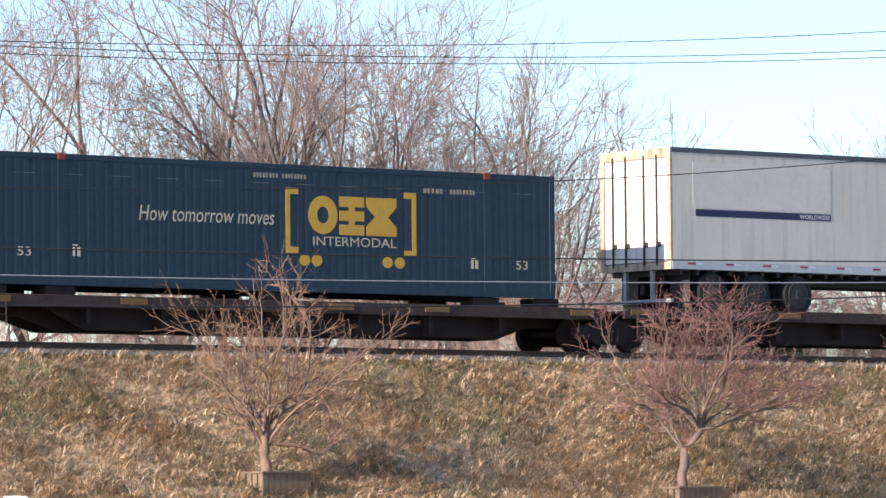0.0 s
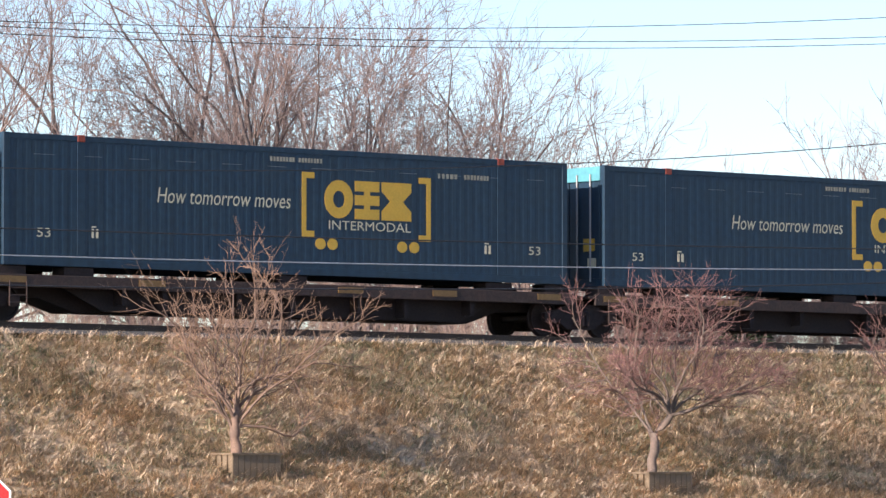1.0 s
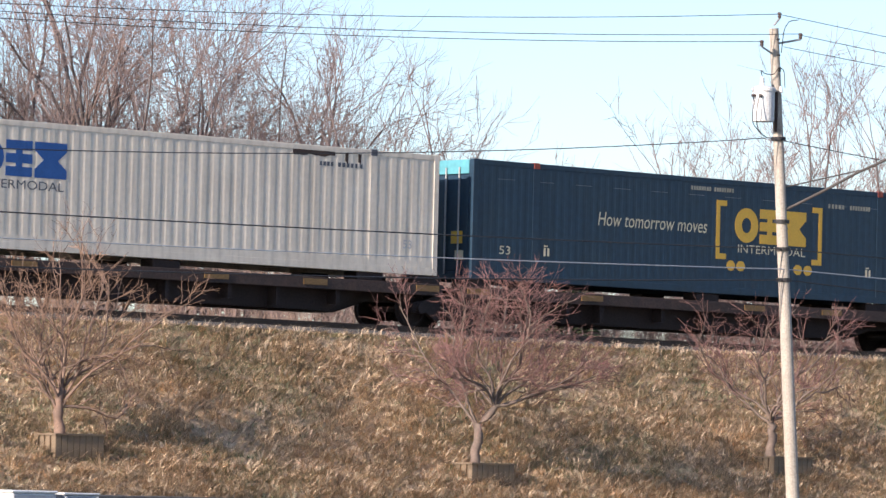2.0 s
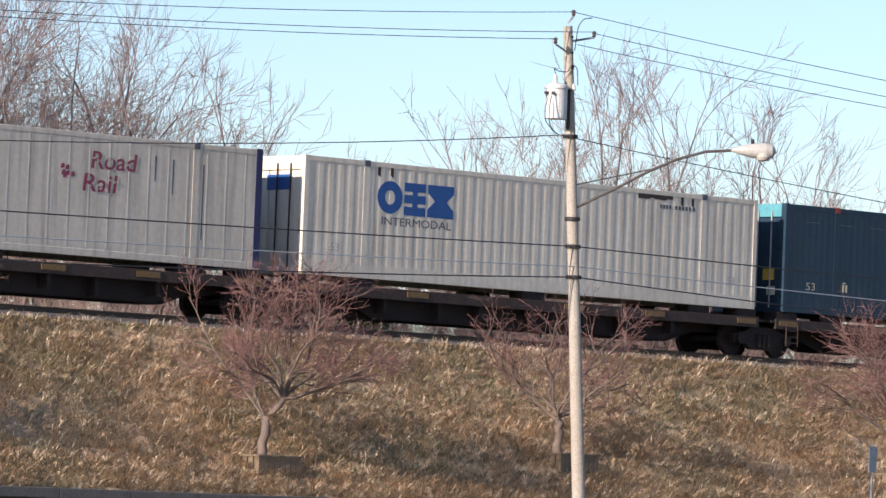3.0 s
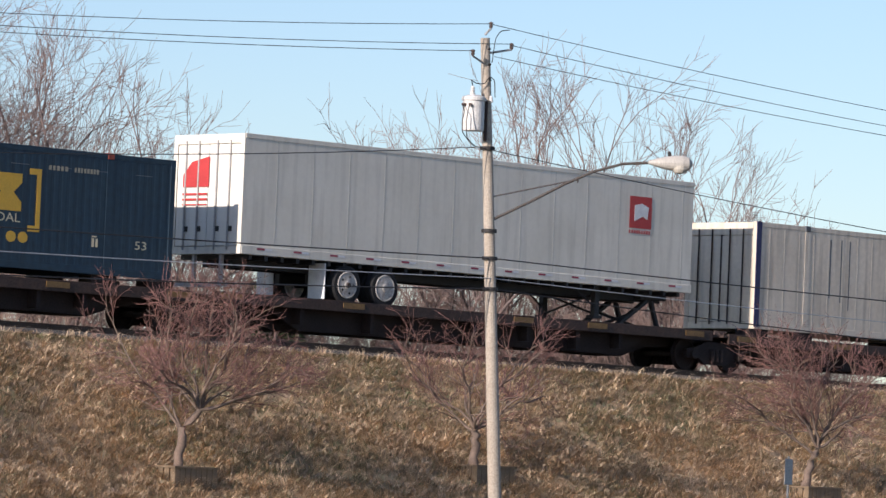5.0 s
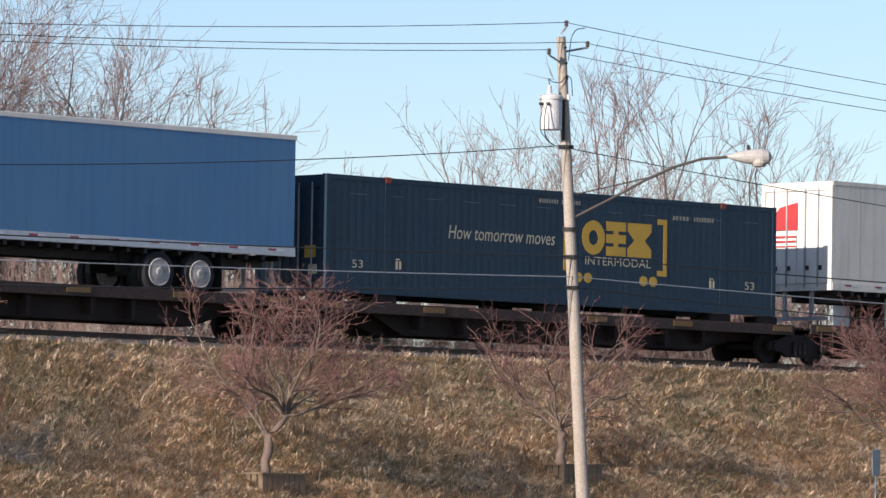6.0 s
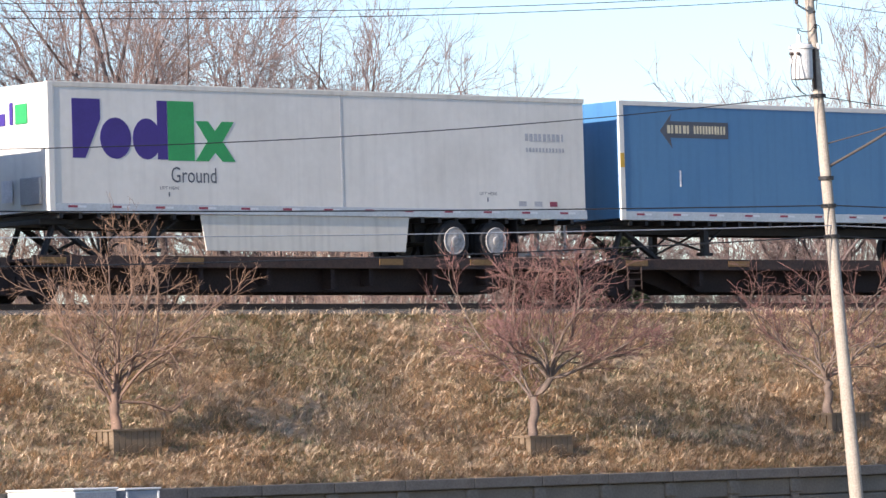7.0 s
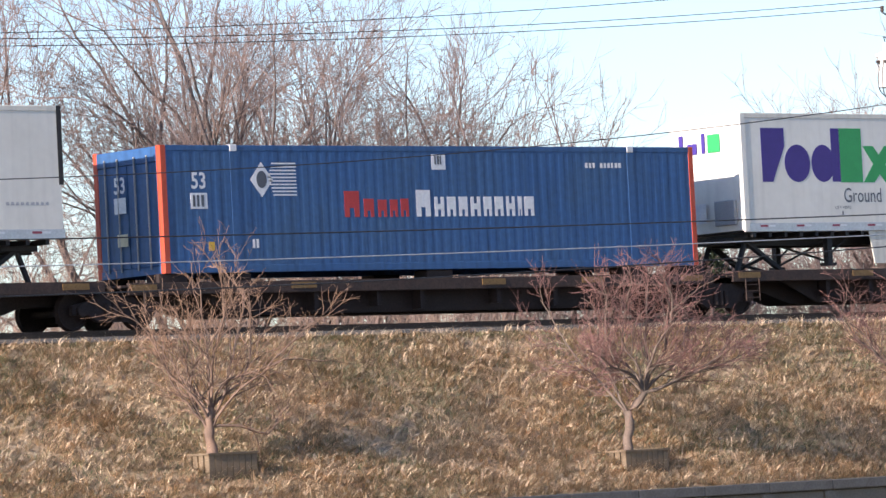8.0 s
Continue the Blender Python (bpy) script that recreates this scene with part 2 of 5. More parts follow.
def lathe(bm, profile, axis_at, sides=24, along='y', caps=(True, True)):
    """Turns (radius, distance) pairs round an axis through axis_at."""
    rings = []
    for r, s in profile:
        ring = []
        for i in range(sides):
            a = 2 * math.pi * i / sides
            c, d = r * math.cos(a), r * math.sin(a)
            p = (c, s, d) if along == 'y' else (c, d, s)
            ring.append(bm.verts.new(Vector(p) + Vector(axis_at)))
        rings.append(ring)
    for p, q in zip(rings, rings[1:]):
        for i in range(sides):
            bm.faces.new((p[i], p[(i + 1) % sides], q[(i + 1) % sides], q[i]))
    if caps[0]:
        bm.faces.new(rings[0][::-1])
    if caps[1]:
        bm.faces.new(rings[-1])
    bmesh.ops.recalc_face_normals(bm, faces=bm.faces)
    return bm


def plate(bm, outline, y, thick=0.004):
    """A flat shape in the x-z plane, facing -y, thick towards +y."""
    front = [bm.verts.new((x, y, z)) for x, z in outline]
    back = [bm.verts.new((x, y + thick, z)) for x, z in outline]
    bm.faces.new(front)
    n = len(front)
    for i in range(n):
        bm.faces.new((front[i], front[(i + 1) % n], back[(i + 1) % n], back[i]))
    bmesh.ops.recalc_face_normals(bm, faces=bm.faces)
    return bm


def annulus(bm, cx, cz, rx, rz, ix, iz, y, n=24, thick=0.004):
    """A flat ring, facing -y."""
    loops = []
    for ax, az, yy in ((rx, rz, y), (ix, iz, y), (ix, iz, y + thick), (rx, rz, y + thick)):
        loops.append([bm.verts.new((cx + ax * math.cos(2 * math.pi * i / n), yy, cz + az * math.sin(2 * math.pi * i / n))) for i in range(n)])
    for k in range(4):
        p, q = loops[k], loops[(k + 1) % 4]
        for i in range(n):
            bm.faces.new((p[i], p[(i + 1) % n], q[(i + 1) % n], q[i]))
    bmesh.ops.recalc_face_normals(bm, faces=bm.faces)
    return bm


def disc(cx, cz, rx, rz, n=20):
    return [(cx + rx * math.cos(2 * math.pi * i / n), cz + rz * math.sin(2 * math.pi * i / n)) for i in range(n)]


def lettering(text, x, z, height, width, material, parent, y=0.004, name="lettering", slant=0.0, label="", turn=0, bold=0.0):
    """Words on a side face, with their lower left corner at x, z."""
    cu = bpy.data.curves.new(name, 'FONT')
    cu.body, cu.size, cu.shear, cu.extrude, cu.offset = text, 1.0, slant, 0.0, bold
    cu.resolution_u = 3
    tmp = bpy.data.objects.new(name, cu)
    scene.collection.objects.link(tmp)
    dg = bpy.context.evaluated_depsgraph_get()
    me = bpy.data.meshes.new_from_object(tmp.evaluated_get(dg))
    bpy.data.objects.remove(tmp)
    co = [v.co.copy() for v in me.vertices]
    x0, x1 = min(c.x for c in co), max(c.x for c in co)
    z0, z1 = min(c.y for c in co), max(c.y for c in co)
    for v, c in zip(me.vertices, co):
        v.co = ((c.x - x0) / (x1 - x0) * width, 0, (c.y - z0) / (z1 - z0) * height)
    me.materials.clear()
    me.materials.append(material)
    ob = new(name, me)
    ob.parent = parent
    ob.matrix_basis = pose(x, y, z, 0, 0, turn)
    if label:
        ob["label"] = label
    return ob


def bars(x, z, width, height, count, material, parent, y=0.004, name="marking", seed=1):
    """Unreadable writing: short upright bars."""
    rnd = random.Random(seed)
    bm = bmesh.new()
    step = width / count
    for i in range(count):
        w = step * rnd.uniform(0.5, 0.75)
        plate(bm, [(x + i * step, z), (x + i * step + w, z), (x + i * step + w, z + height), (x + i * step, z + height)], y)
    return part(name, bm, material, parent)


# ------------------------------------------------------------------ ground, embankment, track
WALL_Y, WALL_TOP = 81.6, EYE - 0.47
CREST_Y, CREST_Z = 88.7, EYE + 3.24


def slope_z(x, y):
    """Height of the grassed bank."""
    k = (y - WALL_Y) / (CREST_Y - WALL_Y)
    k = max(0.0, min(1.0, k))
    bend = 0.14 * math.sin(math.pi * k)
    f = fall(x) * (0.35 + 0.65 * k)
    lumps = 0.068 * noise.noise(Vector((x * 3.4, y * 3.4, 9.0))) + 0.045 * noise.noise(Vector((x * 1.9, y * 1.9, 2.0))) + 0.07 * noise.noise(Vector((x * 0.55, y * 0.55, 0.3))) + 0.035 * noise.noise(Vector((x * 1.7, y * 1.7, 4.0)))
    return WALL_TOP - 0.06 + k * (CREST_Z - WALL_TOP + 0.06) + bend * -0.6 + f * 0.6 + lumps * min(1.0, 6 * k * (1.02 - k) + 0.1)


def grid_mesh(name, xs, ys, zf, material, **tags):
    bm = bmesh.new()
    rows = [[bm.verts.new((x, y, zf(x, y))) for x in xs] for y in ys]
    for a, b in zip(rows, rows[1:]):
        for i in range(len(xs) - 1):
            bm.faces.new((a[i], a[i + 1], b[i + 1], b[i]))
    ob = part(name, bm, material)
    for p in ob.data.polygons:
        p.use_smooth = True
    return tagged(ob, **tags)


def frange(a, b, n):
    return [a + (b - a) * i / (n - 1) for i in range(n)]


grid_mesh("ground", [-3000, -600, -100, 0, 60, 120, 250, 800, 3000], [-3000, -600, -50, 0, 40, 79, 96, 130, 300, 900, 3000], lambda x, y: 0.0, FIELD,
          label="flat open ground of dry winter grass and earth", category="ground", kind="structure")
grid_mesh("road", frange(-200, 330, 54), [62.0, 66.0, 70.0, 74.0, 78.6], lambda x, y: 0.02, ASPHALT, label="grey asphalt street below the bank", category="road", kind="structure")
bank_x = frange(44, 112, 561)
bank = grid_mesh("embankment", bank_x, frange(WALL_Y + 0.1, CREST_Y + 0.4, 64), slope_z, SOIL,
                 label="railway bank covered with dry brown and green grass", category="embankment", kind="structure")
for x0, x1 in ((-160, 44), (112, 330)):
    grid_mesh("embankment_end", frange(x0, x1, 60), frange(WALL_Y + 0.1, CREST_Y + 0.4, 12), slope_z, SOIL, label="grassed railway bank running on", category="embankment", kind="structure")


def ballast_z(x, y):
    z = LOAD_Z + RAIL_Z - 0.20 + fall(x)
    lump = 0.035 * noise.noise(Vector((x * 2.3, y * 2.3, 1.0)))
    near = CREST_Z + fall(x) + 0.07
    k = max(0.0, min(1.0, (y - 89.0) / 1.1))
    far = max(0.0, min(1.0, (95.6 - y) / 1.3))
    z = near + (z - near) * k
    return (z + lump) * far + (0.2 if y > 96 else 2.6) * (1 - far) if y > 94 else z + lump


grid_mesh("ballast", frange(-160, 330, 491), [88.9, 89.3, 89.7, 90.1, 90.5, 91, 91.5, 92.2, 93, 93.5, 94, 94.4, 95.0, 95.6, 97.0, 101.0], ballast_z, BALLAST,
          label="dark grey crushed stone ballast under the track", category="ballast", kind="structure")

track = tagged(new("railway_track"), "rusty steel rails on wooden sleepers in ballast", "track", kind="structure")
for ry in (TRACK_Y + WIDE / 2 - 0.755, TRACK_Y + WIDE / 2 + 0.755):
    bm = bmesh.new()
    for x0 in range(-160, 330, 10):
        for w, z0, z1 in ((0.07, -0.035, 0.0), (0.02, -0.13, -0.035), (0.14, -0.16, -0.13)):
            r = bmesh.ops.create_cube(bm, size=1.0)
            for v in r["verts"]:
                x = x0 + 5 + v.co.x * 10
                v.co = (x, ry + v.co.y * w, LOAD_Z + RAIL_Z + fall(x) + (z0 + z1) / 2 + v.co.z * (z1 - z0))
    part("rail", bm, RAIL, track)
bm = boxes((-0.11, 0.11, -1.3, 1.3, -0.17, 0.0))
first = part("sleeper", bm, SLEEPER, track)
first.matrix_basis = pose(50, TRACK_Y + WIDE / 2, LOAD_Z + RAIL_Z - 0.16 + fall(50))
for i in range(1, 110):
    x = 50 + i * 0.55
    share("sleeper", first, track, pose(x, TRACK_Y + WIDE / 2, LOAD_Z + RAIL_Z - 0.16 + fall(x)))


# ------------------------------------------------------------------ railcar and loads
UNITS = []                     # (empty, x of its left end at the start)
WHEELSETS = []                 # axles that turn


def unit(name, x0, label, category, group=""):
    e = tagged(new(name), label, category, group)
    UNITS.append((e, x0))
    return e


def wheel_bm(sides=24):
    bm = bmesh.new()
    for y in (0.53, 2.04):
        lathe(bm, [(0.10, y - 0.06), (0.10, y - 0.03), (0.36, y - 0.02), (0.36, y - 0.06), (0.42, y - 0.06), (0.43, y + 0.03), (0.455, y + 0.06), (0.36, y + 0.07), (0.35, y + 0.02), (0.12, y + 0.03), (0.12, y + 0.10)], (0, 0, 0), sides)
    rod(bm, (0, 0.30, 0), (0, 2.29, 0), 0.08, sides=12)
    return bm


def truck_parts(car, xc, proto):
    """A two-axle bogie under a joint of the spine car."""
    z = RAIL_Z + 0.43
    for dx in (-0.89, 0.89):
        if "wheelset" in proto:
            w = share("wheelset", proto["wheelset"], car, pose(xc + dx, 0, z))
        else:
            w = proto["wheelset"] = part("wheelset", wheel_bm(), DARK_STEEL, car, at=pose(xc + dx, 0, z))
        WHEELSETS.append((w, xc + dx, z))
    for y, side in ((0.26, "near"), (2.20, "far")):
        if side in proto:
            share("side_frame", proto[side], car, pose(xc, y, z))
            continue
        bm = bmesh.new()
        pts = [(-1.12, -0.10), (-1.12, 0.12), (-0.72, 0.20), (-0.40, 0.34), (0.40, 0.34), (0.72, 0.20), (1.12, 0.12), (1.12, -0.10), (0.68, -0.10), (0.42, -0.26), (-0.42, -0.26), (-0.68, -0.10)]
        plate(bm, pts, -0.07, 0.14)
        for k in range(-1, 2):
            rod(bm, (k * 0.17, -0.10, -0.18), (k * 0.17, -0.10, 0.16), 0.07, sides=10)
        for dx in (-0.89, 0.89):
            rod(bm, (dx, -0.16, 0), (dx, -0.02, 0), 0.13, sides=12)
        proto[side] = part("side_frame", bm, DARK_STEEL, car, at=pose(xc, y, z))


PROTO = {}


def spine_car(x0, left, right, seed, trailer, truck_left=True):
    """One platform of the articulated flat car; its own zero is the left end of the load."""
    rnd = random.Random(seed)
    car = unit("spine_car", x0, "dark rusty steel spine car carrying a highway load" if trailer else "dark rusty steel spine car carrying a long container", "railcar", "platforms of the train")
    a, b = -left + 0.12, LONG + right - 0.12
    # centre sill, deeper between the bogies
    bm = bmesh.new()
    pts = [(a, -0.30), (b, -0.30), (b, -0.62), (b - 1.9, -0.66), (b - 2.9, -0.97), (a + 2.9, -0.97), (a + 1.9, -0.66), (a, -0.62)]
    plate(bm, pts, 0.85, 0.9)
    part("centre_sill", bm, DARK_STEEL, car)
    # side walkway with its brackets
    sill_top = -0.15 if trailer else -0.20
    part("side_sill", boxes((a + 0.2, b - 0.2, 0.02, 0.10, sill_top - 0.27, sill_top), bevel=0.01), RUST, car)
    part("side_sill", boxes((a + 0.2, b - 0.2, 2.49, 2.57, -0.45, -0.32), bevel=0.01), RUST, car)
    for i in range(7):
        x = a + 3.4 + (b - a - 7.0) * i / 6 + rnd.uniform(-0.3, 0.3)
        part("cross_bearer", boxes((x, x + 0.12, 0.12, 0.86, -0.80 - 0.1 * (i % 2), -0.30)), DARK_STEEL, car)
    bm = plate(bmesh.new(), [(a + 2.2, -0.40), (b - 2.2, -0.40), (b - 3.4, -0.95), (a + 3.4, -0.95)], 0.45, 0.04)
    part("side_girder", bm, DARK_STEEL, car)
    # decks over the ends
    for x1, x2 in ((a, a + 3.6), (b - 4.2, b)):
        part("end_deck", boxes((x1, x2, 0.04, 2.55, -0.31, -0.25), bevel=0.01), RUST, car)
    if trailer:
        part("wheel_deck", boxes((a + 3.7, b - 4.3, 0.05, 0.85, -0.31, -0.25), (a + 3.7, b - 4.3, 1.74, 2.54, -0.31, -0.25)), RUST, car)
    else:
        for x in (0.25, 2.06, 8.0, LONG - 2.06, LONG - 0.25):
            for y in (0.06, 2.04):
                part("pedestal", boxes((x - 0.4, x + 0.4, y, y + 0.49, -0.27, -0.002), bevel=0.02), DARK_STEEL, car)
    for x in (a + 0.5, 3.4, 9.3, 12.2, b - 1.3):
        x += rnd.uniform(-0.25, 0.25)
        part("reflective_marker", boxes((x, x + 0.72, 0.006, 0.019, sill_top - 0.18, sill_top - 0.04)), OCHRE, car, "faded ochre reflective marker")
    # ladder, brake gear, drawbar
    bm = bmesh.new()
    for k in range(3):
        rod(bm, (a + 0.6, 0.0, -0.5 - 0.16 * k), (a + 1.05, 0.0, -0.5 - 0.16 * k), 0.014, sides=6)
    rod(bm, (a + 0.6, 0.0, -0.35), (a + 0.6, 0.0, -0.9), 0.016, sides=6)
    rod(bm, (a + 1.05, 0.0, -0.35), (a + 1.05, 0.0, -0.9), 0.016, sides=6)
    part("step_ladder", bm, RUST, car)
    part("drawbar", boxes((a - 0.35, a + 0.3, 1.1, 1.5, -0.62, -0.40), bevel=0.03), BLACK, car)
    part("bolster", boxes((-left - 0.35, -left + 0.35, 0.35, 2.25, -0.72, -0.45), bevel=0.03), DARK_STEEL, car)
    truck_parts(car, -left, PROTO)
    return car


def corrugated(length, z0, z1, y, depth, pitch, x_from=0.0, seam=()):
    """A ribbed side sheet: trapezoid folds along x."""
    bm = bmesh.new()
    xs = []
    n = max(1, round(length / pitch))
    p = length / n
    for i in range(n):
        xs += [(x_from + i * p, 0.0), (x_from + (i + 0.42) * p, 0.0), (x_from + (i + 0.56) * p, depth), (x_from + (i + 0.86) * p, depth)]
    xs.append((x_from + length, 0.0))
    prev = None
    for x, dy in xs:
        cur = (bm.verts.new((x, y + dy, z0)), bm.verts.new((x, y + dy, z1)))
        if prev:
            bm.faces.new((prev[0], cur[0], cur[1], prev[1]))
        prev = cur
    return bm


def container(name, x0, label, paint, pitch, depth, rail_paint=None, post_paint=None, marks=ORANGE, end_paint=None, header=None, rods=None):
    c = unit(name, x0, label, "container", "containers on the train")
    rp = rail_paint or paint
    pp = post_paint or paint
    ep = end_paint or paint
    part("core", boxes((0.05, LONG - 0.05, 0.06, WIDE - 0.06, 0.14, HIGH - 0.03)), ep, c)
    part("side_sheet", corrugated(LONG - 0.30, 0.16, HIGH - 0.12, 0.008, depth, pitch, 0.15), paint, c)
    bm = corrugated(LONG - 0.30, 0.16, HIGH - 0.12, 0.008, depth, pitch, 0.15)
    part("side_sheet", bm, paint, c, at=pose(LONG, WIDE, 0, 0, 0, 180))
    for y0, y1 in ((0.0, 0.06), (WIDE - 0.06, WIDE)):
        part("bottom_rail", boxes((0.15, LONG - 0.15, y0, y1, 0.0, 0.17), bevel=0.008), rp, c)
        part("top_rail", boxes((0.15, LONG - 0.15, y0, y1, HIGH - 0.13, HIGH - 0.005), bevel=0.008), rp, c)
    for x1 in (0.0, LONG - 0.16):
        for y1 in (0.0, WIDE - 0.16):
            part("corner_post", boxes((x1, x1 + 0.16, y1 - 0.002, y1 + 0.162, 0.0, HIGH), bevel=0.01), pp, c)
    for x in (2.06, LONG - 2.06):
        part("stacking_post", boxes((x - 0.10, x + 0.10, 0.002, 0.03, 0.172, HIGH - 0.14), bevel=0.003), paint, c)
        part("stacking_fitting", boxes((x - 0.10, x + 0.10, -0.012, 0.16, HIGH - 0.14, HIGH + 0.012), bevel=0.01), marks, c, "faded corner fitting")
    part("roof", boxes((0.1, LONG - 0.1, 0.05, WIDE - 0.05, HIGH - 0.03, HIGH - 0.01)), paint, c)
    # left end: frame, two door leaves and lock rods
    part("end_header", boxes((-0.01, 0.05, 0.16, WIDE - 0.16, HIGH - 0.36, HIGH - 0.02), bevel=0.008), header or ep, c)
    part("end_sill", boxes((-0.01, 0.05, 0.16, WIDE - 0.16, 0.0, 0.18), bevel=0.008), ep, c)
    for y0 in (0.17, WIDE / 2 + 0.01):
        door = part("door_leaf", boxes((0.0, 0.045, y0, y0 + WIDE / 2 - 0.19, 0.19, HIGH - 0.38), bevel=0.008), ep, c)
        for k in (0.28, 0.72):
            y = y0 + k * (WIDE / 2 - 0.19)
            part("lock_rod", rod(bmesh.new(), (-0.035, y, 0.12), (-0.035, y, HIGH - 0.2), 0.022, sides=8), rods or GALV, door)
    return c


def emblem_blocks(c, x0, x1, z0, z1, material, y=0.004):
    """The operator's mark as three plain heavy shapes side by side."""
    w = (x1 - x0) / 3.05
    h = z1 - z0
    zc = (z0 + z1) / 2
    mark = new("operator_mark")
    mark.parent = c
    # a heavy closed ring
    bm = annulus(bmesh.new(), x0 + w * 0.5, zc, w * 0.5, h * 0.5, w * 0.2, h * 0.22, y)
    part("ring_shape", bm, material, mark)
    # a slab with two slots
    a = x0 + 1.06 * w
    u = w * 0.86
    outline = [(a, z0), (a + u, z0), (a + u, z0 + 0.27 * h), (a + 0.62 * u, z0 + 0.27 * h), (a + 0.62 * u, z0 + 0.37 * h), (a + u, z0 + 0.37 * h), (a + u, z0 + 0.63 * h), (a + 0.62 * u, z0 + 0.63 * h), (a + 0.62 * u, z0 + 0.73 * h), (a + u, z0 + 0.73 * h), (a + u, z1)]
    outline += [(2 * a + u - px, pz) for px, pz in outline[::-1]]
    part("slotted_slab", plate(bmesh.new(), outline, y), material, mark)
    # a block with notches in its sides
    a = x0 + 2.0 * w
    e = 1.05 * w
    bm = bmesh.new()
    plate(bm, [(a, z0), (a + e, z0), (a + e, z0 + 0.24 * h), (a + 0.72 * e, zc), (a + e, z1 - 0.24 * h), (a + e, z1), (a, z1), (a, z1 - 0.24 * h), (a + 0.28 * e, zc), (a, z0 + 0.24 * h)], y)
    part("notched_block", bm, material, mark)


def navy_container(x0, seed, plain_label, header=TEAL):
    c = container("freight_container", x0, plain_label, NAVY, 0.24, 0.005, header=header)
    emblem_blocks(c, 8.84, 11.39, 1.33, 2.21, YELLOW)
    lettering("INTERMODAL", 8.97, 1.07, 0.21, 2.41, PALE_YELLOW, c)
    lettering("How tomorrow moves", 4.13, 1.50, 0.34, 3.74, PALE_YELLOW, c, slant=0.18)
    for xa, s in ((8.19, 1), (11.97, -1)):
        bm = bmesh.new()
        plate(bm, [(xa, 0.89), (xa + s * 0.13, 0.89), (xa + s * 0.13, 2.35), (xa, 2.35)][::s], 0.004)
        plate(bm, [(xa, 2.22), (xa + s * 0.36, 2.22), (xa + s * 0.36, 2.36), (xa, 2.36)][::s], 0.002)
        plate(bm, [(xa, 0.88), (xa + s * 0.36, 0.88), (xa + s * 0.36, 1.02), (xa, 1.02)][::s], 0.002)
        part("bracket_stripe", bm, YELLOW, c)
    for x in (8.73, 9.08, 11.12, 11.48):
        part("yellow_disc", plate(bmesh.new(), disc(x, 0.73, 0.15, 0.13), 0.004), YELLOW, c)
    for x, z in ((0.89, 0.63), (14.95, 0.67)):
        lettering("53", x, z, 0.20, 0.36, PALE_YELLOW, c)
    for x in (2.35, 13.6):
        bars(x, 0.65, 0.24, 0.20, 2, PALE_YELLOW, c, seed=seed)
        bars(x, 0.88, 0.24, 0.03, 1, PALE_YELLOW, c, seed=seed)
    bars(12.19, 2.37, 0.62, 0.11, 5, FADED, c, seed=seed + 1)
    bars(12.98, 2.37, 0.78, 0.11, 8, FADED, c, seed=seed + 2)
    bars(7.29, 2.57, 0.72, 0.10, 8, FADED, c, seed=seed + 3)
    bars(8.1, 2.57, 0.70, 0.10, 8, FADED, c, seed=seed + 4)
    part("end_mark", boxes((-0.02, -0.005, 0.35, 0.75, 0.85, 1.15)), YELLOW, c, "yellow mark on the end doors")
    part("end_plate", boxes((-0.02, -0.005, 0.3, 0.6, 0.45, 0.68)), PALE_YELLOW, c)
    for i in range(12):
        x = 0.8 + i * 1.28
        part("scuff_mark", plate(bmesh.new(), [(x, 2.44), (x + 0.55, 2.44), (x + 0.55, 2.450), (x, 2.450)], 0.006), SCUFF, c)
    return c


def ribbed_white_container(x0):
    c = container("freight_container", x0, "cream white ribbed steel container with a blue mark and rust scrapes", CREAM, 0.335, 0.0055, marks=DARK_VINYL, end_paint=CREAM, rods=RUST)
    emblem_blocks(c, 2.43, 5.03, 1.64, 2.45, BLUE_VINYL)
    lettering("INTERMODAL", 2.6, 1.36, 0.20, 2.37, DARK_VINYL, c)
    for x in (0.94, 15.06):
        lettering("53", x, 0.61, 0.20, 0.27, GREY_VINYL, c)
    part("end_mark", boxes((-0.02, -0.005, 0.5, 1.35, 2.05, 2.42)), BLUE_VINYL, c, "blue mark on the end doors")
    bars(12.42, 2.43, 0.45, 0.10, 4, DARK_VINYL, c, seed=5)
    bars(12.98, 2.43, 0.80, 0.10, 6, DARK_VINYL, c, seed=6)
    bm = bmesh.new()
    rnd = random.Random(4)
    for i in range(9):
        x = 11.6 + i * 0.14
        plate(bm, [(x, 2.66 + rnd.uniform(-0.03, 0.03)), (x + 0.17, 2.66 + rnd.uniform(-0.03, 0.03)), (x + 0.17, 2.79), (x, 2.79)], 0.004 - 0.0005 * (i % 2))
    part("rust_scrape", bm, RUST, c, "brown rust scrape")
    for x in (2.42, 2.85, 13.2, 13.6):
        part("rust_streak", plate(bmesh.new(), [(x, 2.58), (x + 0.09, 2.52), (x + 0.10, 2.78), (x, 2.79)], 0.005), RUST, c, "dark rust streak")
    part("lower_band", boxes((0.2, LONG - 0.2, 0.003, 0.014, 0.05, 0.33)), CREAM, c)
    return c


